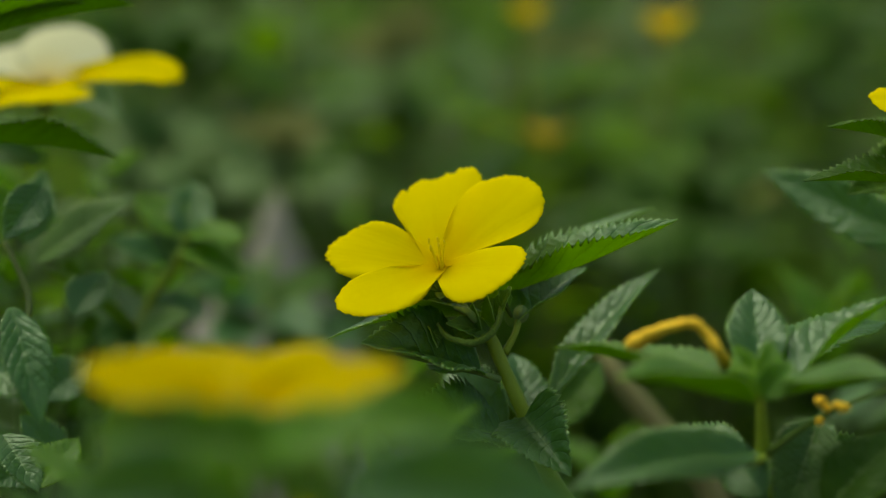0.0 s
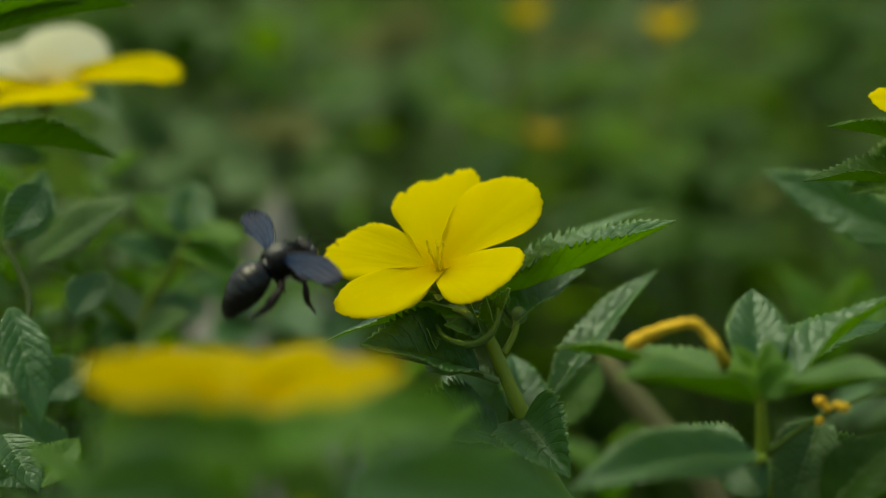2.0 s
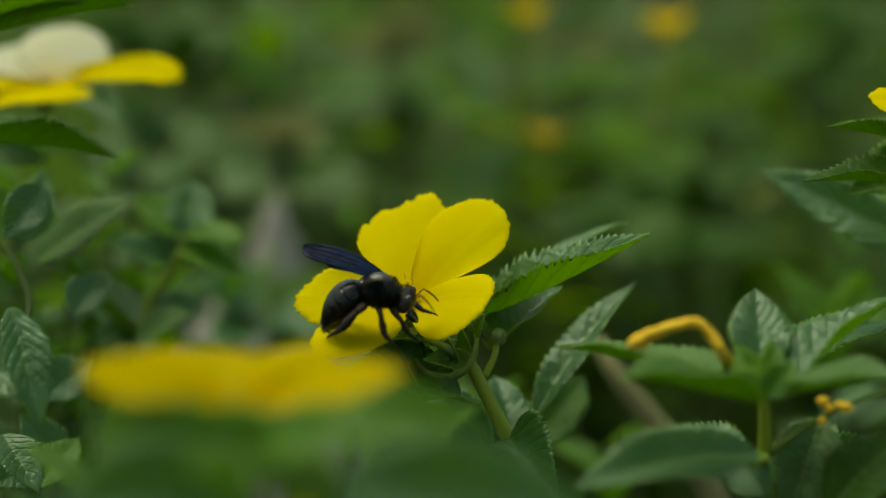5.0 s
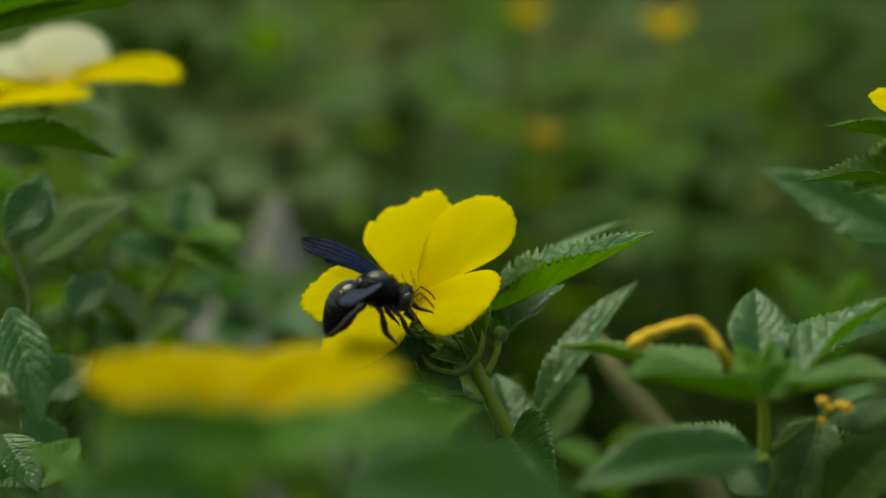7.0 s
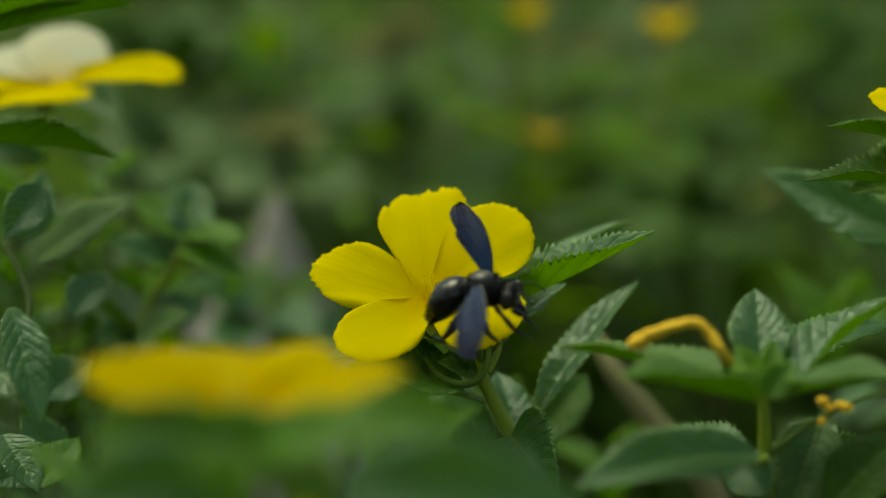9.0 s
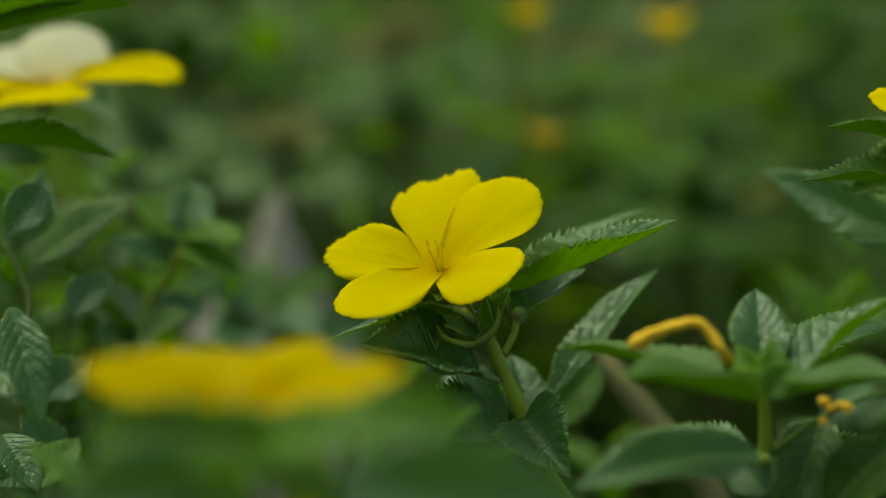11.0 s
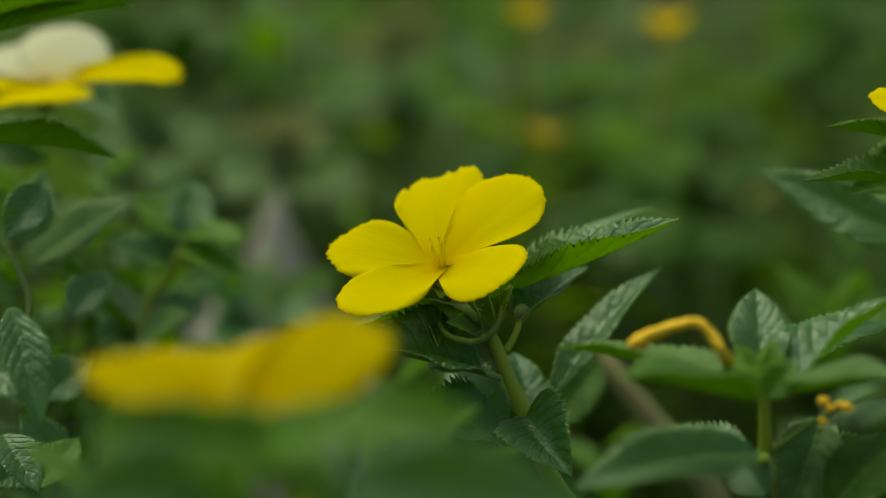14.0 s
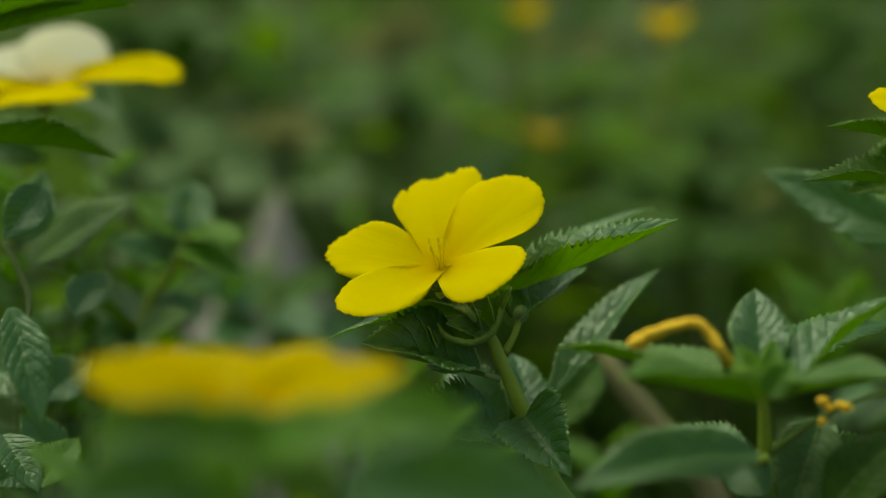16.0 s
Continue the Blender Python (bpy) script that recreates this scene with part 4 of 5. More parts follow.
for k, (p, size, mat) in enumerate([
    ((-0.0447, 0.3546, 0.5752), 0.020, PALE_SHEEN), ((-0.0343, 0.3652, 0.5802), 0.018, PALE_SHEEN), ((-0.0807, 0.4043, 0.5699), 0.020, SHRUB_YOUNG), ((-0.0742, 0.4547, 0.5713), 0.018, SHRUB_YOUNG), ((-0.1021, 0.4068, 0.5934), 0.018, PALE_SHEEN),
    ((0.0687, 0.4573, 0.596), 0.026, PALE_SHEEN), ((0.0584, 0.5071, 0.5915), 0.020, PALE_SHEEN), ((0.1385, 0.4056, 0.5822), 0.016, PALE_SHEEN), ((-0.0131, 0.4837, 0.5605), 0.018, SHRUB_YOUNG), ((-0.001, 0.5061, 0.5816), 0.018, PALE_SHEEN),
    ((0.1124, 0.4543, 0.5678), 0.022, SHRUB_YOUNG), ((0.0751, 0.4015, 0.5431), 0.020, SHRUB_YOUNG), ((0.043, 0.4002, 0.5308), 0.014, PALE_SHEEN), ((-0.0623, 0.4525, 0.5502), 0.016, SHRUB_YOUNG), ((-0.0494, 0.3814, 0.5434), 0.014, PALE_SHEEN),
    ((-0.0212, 0.5277, 0.5961), 0.022, SHRUB_YOUNG), ((0.0166, 0.5282, 0.6011), 0.022, SHRUB_YOUNG), ((-0.0554, 0.5079, 0.5989), 0.02, SHRUB_YOUNG),
    ((0.0622, 0.4853, 0.575), 0.018, SHRUB_YOUNG), ((0.0287, 0.5071, 0.5915), 0.022, SHRUB_YOUNG), ((-0.034, 0.4569, 0.5924), 0.02, SHRUB_YOUNG), ((0.0856, 0.5063, 0.5841), 0.02, PALE_SHEEN), ((-0.0729, 0.4068, 0.5934), 0.02, SHRUB_YOUNG), ((-0.0384, 0.3825, 0.5543), 0.02, PALE_SHEEN), ((-0.065, 0.3532, 0.5625), 0.02, PALE_SHEEN), ((-0.0898, 0.3213, 0.5456), 0.018, PALE_SHEEN), ((-0.0279, 0.4011, 0.5397), 0.016, SHRUB_YOUNG), ((-0.1105, 0.3235, 0.5661), 0.016, PALE_SHEEN), ((-0.0639, 0.4061, 0.5867), 0.02, PALE_SHEEN), ((-0.0147, 0.4254, 0.5793), 0.02, PALE_SHEEN), ((0.0109, 0.456, 0.583), 0.02, SHRUB_YOUNG), ((-0.0863, 0.3528, 0.5583), 0.016, PALE_SHEEN), ((0.1475, 0.4014, 0.542), 0.014, PALE_SHEEN),
]):
    pale_shoot(set_back(p, 1.4), size * 1.4, 900 + k, mat)
for k, (p, size, mat) in enumerate([
    ((-0.1240, 0.4200, 0.5932), 0.034, SHRUB_LEAF),
    ((-0.1066, 0.4500, 0.5832), 0.034, SHRUB_LEAF),
    ((0.0711, 0.4000, 0.5195), 0.036, SHRUB_LEAF),
    ((0.0897, 0.3800, 0.5125), 0.034, SHRUB_LEAF),
    ((0.0633, 0.5000, 0.5251), 0.034, SHRUB_LEAF),
    ((0.0989, 0.4200, 0.5280), 0.034, SHRUB_LEAF),
    ((0.1760, 0.5000, 0.5941), 0.034, SHRUB_LEAF),
    ((0.1688, 0.5500, 0.5778), 0.034, SHRUB_LEAF),
    ((0.1201, 0.6000, 0.5414), 0.034, SHRUB_LEAF),
    ((-0.0917, 0.3400, 0.5379), 0.028, PALE_SHEEN),
    ((-0.0696, 0.4200, 0.5452), 0.030, PALE_SHEEN),
    ((-0.0527, 0.3800, 0.5324), 0.026, PALE_SHEEN),
    ((-0.1086, 0.4000, 0.5544), 0.030, PALE_SHEEN),
    ((-0.0785, 0.3600, 0.5406), 0.026, PALE_SHEEN),
    ((-0.1151, 0.3600, 0.5427), 0.024, PALE_SHEEN),
    ((-0.0454, 0.5000, 0.5572), 0.030, PALE_SHEEN),
    ((-0.0611, 0.3600, 0.5589), 0.022, DRY),
    ((-0.0231, 0.5000, 0.5916), 0.026, DRY),
    ((0.0607, 0.6000, 0.5790), 0.024, DRY),
    ((0.1252, 0.5000, 0.5251), 0.026, DRY),
]):
    pale_shoot(p, size, 950 + k, mat, {DRY: "tall thin shrub shoot with dry yellow-brown leaves", SHRUB_LEAF: "tall thin shrub shoot with dark green leaves"}.get(mat, "tall thin shrub shoot topped by pale upturned leaves"))


def stone(p, size, seed):
    bm = bmesh.new()
    bmesh.ops.create_icosphere(bm, subdivisions=4, radius=1)
    for v in bm.verts:
        v.co *= 1 + 0.08 * noise.noise(v.co * 1.3 + Vector((seed, 0, 0))) + 0.06 * noise.noise(v.co * 5)
        v.co = Vector((v.co.x * size[0], v.co.y * size[1], v.co.z * size[2]))
    for v in bm.verts:
        v.co.xy *= 1.6 - 1.2 * max(0.0, v.co.z / size[2]) ** 3
    ob = part("boulder", bm, STONE)
    ob.location = p
    return tagged(ob, "grey boulder standing among the shrubs", "rock")


stone((-0.0640, 0.3291, 0.25), (0.056, 0.032, 0.281), 3)


# ---- the bee
def bee():
    b = thing("carpenter_bee", (0, 0, 0), "large glossy black carpenter bee with smoky blue wings", "bee")
    rnd = random.Random(5)

    def hairs(count, place, long, lean, wide=0.00007):
        """Short stiff hairs; place gives a root and the way out of the skin."""
        bm = bmesh.new()
        for _ in range(count):
            p, n = place()
            tip = p + (n + Vector(lean) + 0.35 * Vector((rnd.gauss(0, 1), rnd.gauss(0, 1), rnd.gauss(0, 1)))).normalized() * long * rnd.uniform(0.5, 1.2)
            side = n.orthogonal().normalized() * wide
            bm.faces.new([bm.verts.new(p + side), bm.verts.new(p - side), bm.verts.new(tip)])
        return bm

    # chest: a furry barrel with a bald polished shield on its back
    bm = bmesh.new()
    ball(bm, (-0.0002, 0, -0.0002), (0.0049, 0.0043, 0.0039), None, 28)
    ball(bm, (0.0026, 0, -0.0008), (0.0026, 0.0034, 0.0031), None, 18)
    for v in bm.verts:
        v.co += v.co.normalized() * 0.00022 * noise.noise(v.co * 1400)
    thorax = part("thorax", bm, FUR, b, "furry black thorax")

    def chest():
        n = Vector((rnd.gauss(0, 1), rnd.gauss(0, 1), rnd.gauss(-0.15, 1))).normalized()
        while n.z > 0.80 and abs(n.x) < 0.55:
            n = Vector((rnd.gauss(0, 1), rnd.gauss(0, 1), rnd.gauss(-0.15, 1))).normalized()
        return Vector((n.x * 0.0048, n.y * 0.0042, n.z * 0.0038)), n
    tagged(part("hair", hairs(2600, chest, 0.0009, (-0.25, 0, 0)), FUR, thorax), kind="stuff")
    bm = bmesh.new()
    ball(bm, (-0.0002, 0, 0.0022), (0.0031, 0.0029, 0.0020), None, 24)
    for v in bm.verts:
        v.co.z -= 0.00018 * math.exp(-(v.co.y / 0.0003) ** 2)
    part("back_shield", bm, SHIELD, thorax, "polished bald patch on the back")
    bm = bmesh.new()
    ball(bm, (-0.0040, 0, 0.0009), (0.0013, 0.0027, 0.0016), None, 18)
    part("scutellum", bm, BLACK, thorax)

    # abdomen: six overlapping plates, drooping to the tip
    def girth(q):
        return max(0.02, math.sin(math.pi * min(1.0, 0.06 + q * 0.94) ** 0.80) ** 0.62)
    edges = (0.0, 0.20, 0.39, 0.57, 0.74, 0.88, 1.0)
    abdomen = None
    for k in range(6):
        bm = bmesh.new()
        rings = []
        for i in range(7):
            q = edges[k] - 0.02 * (k > 0) + (edges[k + 1] - edges[k] + 0.02 * (k > 0)) * i / 6
            grow = (0.994 + 0.010 * (i / 6) ** 0.6) if i else 0.97
            if i == 6 and k < 5:
                grow = 0.985
            r, x = girth(q) * grow, -0.0004 - 0.0142 * q
            drop = -0.0019 * q * q
            rings.append([bm.verts.new((x, r * 0.0053 * math.cos(a), drop + r * (0.0045 if math.sin(a) > 0 else 0.0036) * math.sin(a))) for a in [6.28319 * j / 32 for j in range(32)]])
        for r0, r1 in zip(rings, rings[1:]):
            for j in range(32):
                bm.faces.new((r0[j], r1[j], r1[(j + 1) % 32], r0[(j + 1) % 32]))
        bm.faces.new(rings[0])
        bm.faces.new(list(reversed(rings[-1])))
        bmesh.ops.recalc_face_normals(bm, faces=bm.faces)
        if abdomen is None:
            abdomen = part("abdomen", bm, BLACK, b, "glossy black banded abdomen", at=pose(-0.0040, 0, 0.0004, 0, -40, 0))
        else:
            part("abdomen_plate", bm, BLACK, abdomen)

    def flank():
        q, a = rnd.uniform(0.12, 1.0), rnd.choice((0.0, math.pi)) + rnd.gauss(-0.25, 0.35)
        if q > 0.85:
            a = rnd.uniform(0, 6.28)
        r = girth(q) * 0.99
        n = Vector((-0.3 - 0.8 * (q > 0.85), math.cos(a), math.sin(a))).normalized()
        return Vector((-0.0004 - 0.0142 * q, r * 0.0053 * math.cos(a), -0.0019 * q * q + r * 0.0040 * math.sin(a))), n
    tagged(part("hair", hairs(700, flank, 0.0009, (-0.6, 0, -0.1)), LEGS, abdomen), kind="stuff")

    # head: broad, with a pale shining face, large eyes, elbowed feelers and jaws
    bm = bmesh.new()
    ball(bm, (0.0060, 0, -0.0014), (0.0023, 0.0039, 0.0033), Euler((0, radians(22), 0)).to_matrix(), 22)
    head = part("head", bm, FUR, b)

    def crown():
        n = Vector((rnd.gauss(-0.2, 0.8), rnd.gauss(0, 1), rnd.gauss(0.5, 0.8))).normalized()
        return Vector((0.0060 + n.x * 0.0022, n.y * 0.0036, -0.0014 + n.z * 0.0032)), n
    tagged(part("hair", hairs(500, crown, 0.0007, (0.1, 0, 0.2)), FUR, head), kind="stuff")
    bm = bmesh.new()
    ball(bm, (0.0072, 0, -0.0022), (0.0013, 0.0019, 0.0022), Euler((0, radians(22), 0)).to_matrix(), 16)
    part("face", bm, FACE, head, "shiny grey face plate")
    legs = {}
    for s in (-1, 1):
        bm = bmesh.new()
        ball(bm, (0.0066, s * 0.0031, -0.0014), (0.0014, 0.0012, 0.0025), Euler((0, radians(22), 0)).to_matrix(), 16)
        part("eye", bm, EYES, head)
        bm = bmesh.new()
        tube(bm, [(0.0080, s * 0.0011, -0.0010), (0.0096, s * 0.0022, 0.0008), (0.0100, s * 0.0024, 0.0009), (0.0122, s * 0.0033, -0.0006), (0.0134, s * 0.0036, -0.0020)], [0.00017, 0.00015, 0.00018, 0.00018, 0.00012], 8)
        part("antenna", bm, LEGS, head)
        bm = bmesh.new()
        tube(bm, [(0.0070, s * 0.0014, -0.0042), (0.0086, s * 0.0013, -0.0055), (0.0095, s * 0.0003, -0.0064)], [0.0009, 0.0007, 0.0002], 8)
        part("jaw", bm, BLACK, head)
        for kind, hip, knee, ankle, toe, fat in (
                ("front", (0.0030, 0.0022, -0.0030), (0.0062, 0.0050, -0.0036), (0.0090, 0.0042, -0.0066), (0.0122, 0.0034, -0.0078), 0.8),
                ("middle", (0.0004, 0.0030, -0.0032), (0.0016, 0.0068, -0.0034), (0.0030, 0.0076, -0.0078), (0.0058, 0.0074, -0.0102), 0.95),
                ("hind", (-0.0026, 0.0030, -0.0030), (-0.0042, 0.0060, -0.0040), (-0.0072, 0.0064, -0.0084), (-0.0102, 0.0058, -0.0110), 1.25)):
            h, k, a, e = [Vector((p[0], s * p[1], p[2])) for p in (hip, knee, ankle, toe)]
            bm = bmesh.new()
            tube(bm, [h - h, (k - h) * 0.5, k - h], [0.0006 * fat, 0.0008 * fat, 0.00055 * fat], 9)
            tube(bm, [k - h, k.lerp(a, 0.55) - h, a - h], [0.0005 * fat, 0.0009 * fat, 0.0007 * fat], 9)
            for v in bm.verts:
                v.co += 0.00015 * Vector(noise.noise_vector(v.co * 2500))
            leg = part("leg", bm, LEGS, b, at=Matrix.Translation(h))
            bm = bmesh.new()
            steps = [a.lerp(e, t) - h for t in (0, 0.3, 0.5, 0.68, 0.84, 1.0)]
            tube(bm, steps, [0.0006 * fat, 0.00055 * fat, 0.0004 * fat, 0.00036 * fat, 0.0003 * fat, 0.00025], 8)
            for c in (-1, 1):
                tube(bm, [steps[-1], steps[-1] + (e - a) * 0.12 + Vector((0, c * 0.0004, -0.0003))], [0.00016, 0.00005], 5)
            part("foot", bm, LEGS, leg)

            def shin():
                t = rnd.random()
                n = Vector((rnd.gauss(0, 1), rnd.gauss(0, 1), rnd.gauss(0, 1))).normalized()
                return (k.lerp(a, t * 1.6) if t < 0.62 else a.lerp(e, (t - 0.62) * 1.5)) - h + n * 0.0004 * fat, n
            tagged(part("hair", hairs(170, shin, 0.0008 * fat, (e - k).normalized() * 0.5), LEGS, leg), kind="stuff")
            legs[kind, s] = leg
    wings = []
    for s in (1, -1):
        made = None
        for nm, length, width, x0, z in (("wing", 0.0205, 0.0086, 0.0, 0.0), ("hind_wing", 0.0142, 0.0070, -0.0012, -0.0002)):
            n, w = 22, 15
            rows, uvs = [], []
            for i in range(n + 1):
                u = i / n
                prof = (u ** 0.8) * (1 - u ** 3.2) ** 0.55 * 1.25 + 0.05 * (1 - u)
                rows.append([(x0 + width * (0.14 - 0.92 * (j / (w - 1))) * prof + 0.0014 * u * (1 - u) * 4 - 0.0005 * u * u, s * u * length,
                              z + 0.0012 * math.sin(u * 2.6) + 0.00022 * math.sin(j * 1.9 + u * 2.0) * (0.3 + u) + 0.0006 * math.sin(u * 5 + j * 0.3) * (j / w)) for j in range(w)])
                uvs.append([(u, j / (w - 1)) for j in range(w)])
            bm = bmesh.new()
            sheet(bm, rows, uvs, 0.00006, Matrix.Identity(4), False)
            if made is None:
                made = part(nm, bm, WING, b, "smoky iridescent blue wing", at=Matrix.Translation((0.0006, s * 0.0034, 0.0024)))
                bm = bmesh.new()
                tube(bm, [(x0 + 0.0002 + width * 0.14 * ((u ** 0.8) * (1 - u ** 3.2) ** 0.55 * 1.25 + 0.05 * (1 - u)) + 0.0056 * u * (1 - u) - 0.0005 * u * u, s * u * length, 0.0012 * math.sin(u * 2.6)) for u in (0, 0.15, 0.3, 0.45, 0.6, 0.75)],
                     [0.00034, 0.0003, 0.00026, 0.00022, 0.00018, 0.00012], 7)
                part("leading_vein", bm, BLACK, made)
            else:
                part(nm, bm, WING, made)
        wings.append(made)
    return b, wings, abdomen, legs


the_bee, bee_wings, bee_abdomen, bee_legs = bee()


# ---- what moves
def about(pivot, axis, degrees, m):
    p = Matrix.Translation(pivot)
    return p @ Matrix.Rotation(radians(degrees), 4, Vector(axis)) @ p.inverted() @ m


def motions():
    view = Vector((0, -0.995, 0.105))
    m0 = branch.matrix_basis.copy()
    sway = [(0, 0), (1.9, 0), (2.0, 0.2), (2.2, 0.2), (2.3, 0.8), (2.4, 3.2), (2.5, 4.3), (2.6, 4.5), (2.7, 2.6), (2.8, 2.2), (2.9, 3.0), (3.0, 3.78), (3.2, 2.9), (3.5, 3.3), (4.0, 2.74), (4.2, 2.85),
            (6.3, 3.48), (6.5, 2.58), (7.0, 2.96), (7.5, 3.13), (8.0, 3.29), (8.2, 3.1), (8.5, 2.86), (9.0, 2.79), (9.1, 1.0), (9.2, -0.7), (9.5, 0.6), (9.9, -0.4), (10.5, 0.1), (11.3, 0.2),
            (11.5, -0.4), (12.0, -0.27), (12.5, -0.37), (13.0, -0.32), (13.5, -0.3), (14.0, -0.14), (14.5, -0.08), (15.0, 0.02), (16.0, 0.0)]
    walk(branch, [(t, about(BRANCH_ROOT, view, a, m0)) for t, a in sway])
    # the flower nods under the bee: shift across and down, turn in the picture plane, tip forward, swing sideways
    nods = [(0, 0, 0, 0, 0, 0), (2.15, 0, 0, 0, 0, 0), (2.3, 2.0, 2.4, 1.0, 0.8, 1.7), (2.4, 0.9, 2.9, 1.6, 6.0, 3.0), (2.5, -1.65, 1.9, 0.3, 2.8, 0.8), (2.6, -3.1, -0.8, -0.6, 1.8, 2.2), (2.8, 1.5, 0.7, -0.3, 0.5, 1.8),
            (3.0, -2.0, 1.2, -1.5, 2.3, 3.8), (3.5, -1.3, 2.1, 3.6, 3.8, 0.2), (4.0, -1.2, 1.4, 3.8, 3.0, -0.5), (4.2, -1.2, 1.5, 3.8, 3.0, -0.4), (6.3, -0.7, 1.7, 3.7, 2.3, 0.5), (6.5, -0.6, 1.7, 3.6, 2.2, 0.5),
            (7.0, -0.15, 1.55, 4.5, 2.7, -0.2), (7.5, -0.9, 0.9, 1.8, 2.1, 1.6), (8.0, -0.2, 2.3, 2.8, 3.2, -0.4), (8.2, 0.6, 2.5, 3.4, 3.4, -0.8), (8.5, 0.7, 3.6, -0.4, 9.0, 0.3), (8.8, 1.6, 2.4, -2.2, 7.0, 0.5),
            (9.0, 2.5, 2.5, -7.5, 7.6, 9.5), (9.1, 1.6, 2.8, -4.1, 2.1, 3.9), (9.2, 2.2, 2.1, -1.5, -1.4, 3.8), (9.6, 0, 0.2, 0, 0, 0), (16, 0, 0, 0, 0, 0)]
    across, rise = Vector((1, 0, 0)), Vector((0, 0.105, 0.995))
    f0 = main_flower.matrix_basis.translation.copy()
    walk(main_flower, [(t, Matrix.Translation(f0 + across * dx * 0.001 - rise * dy * 0.001) @ Matrix.Rotation(radians(turn), 4, view) @ Matrix.Rotation(radians(tip), 4, across) @ Matrix.Rotation(radians(yaw), 4, rise)) for t, dx, dy, turn, tip, yaw in nods])
    # petals give under its weight: each turns a little at its claw
    for petal, rows in ((1, ((0, 0), (2.2, 0), (2.5, -3), (4.0, -2), (6.5, -3), (8.2, -3), (8.8, -1), (9.2, 0), (16, 0))),
                        (4, ((0, 0), (2.2, 0), (2.5, 2), (4.0, 2), (6.5, 3.5), (8.2, 3), (8.5, 1), (9.2, 0), (16, 0)))):
        at_rest = main_petals[petal].matrix_basis.copy()
        walk(main_petals[petal], [(t, at_rest @ pose(0, 0, 0, 0, 0, a)) for t, a in rows])
    m1 = main_petals[3].matrix_basis.copy()
    walk(main_petals[3], [(t, m1 @ pose(0, 0, 0, 0, a, 0)) for t, a in ((0, 0), (2.2, 0), (2.5, 3), (3.5, 3), (4.0, -6), (4.2, -6), (6.3, -3), (6.5, -3), (7.0, 3), (7.5, 4), (8.2, 4), (8.6, 1), (9.2, 0), (16, 0))])
    b0 = bud_branch.matrix_basis.copy()
    walk(bud_branch, [(t, about(b0.translation, view, a, b0)) for t, a in ((0, 0), (2.1, 0), (2.6, -0.10), (3.0, -0.14), (4.0, -0.07), (9.0, -0.06), (11.5, -0.08), (16, -0.06))])
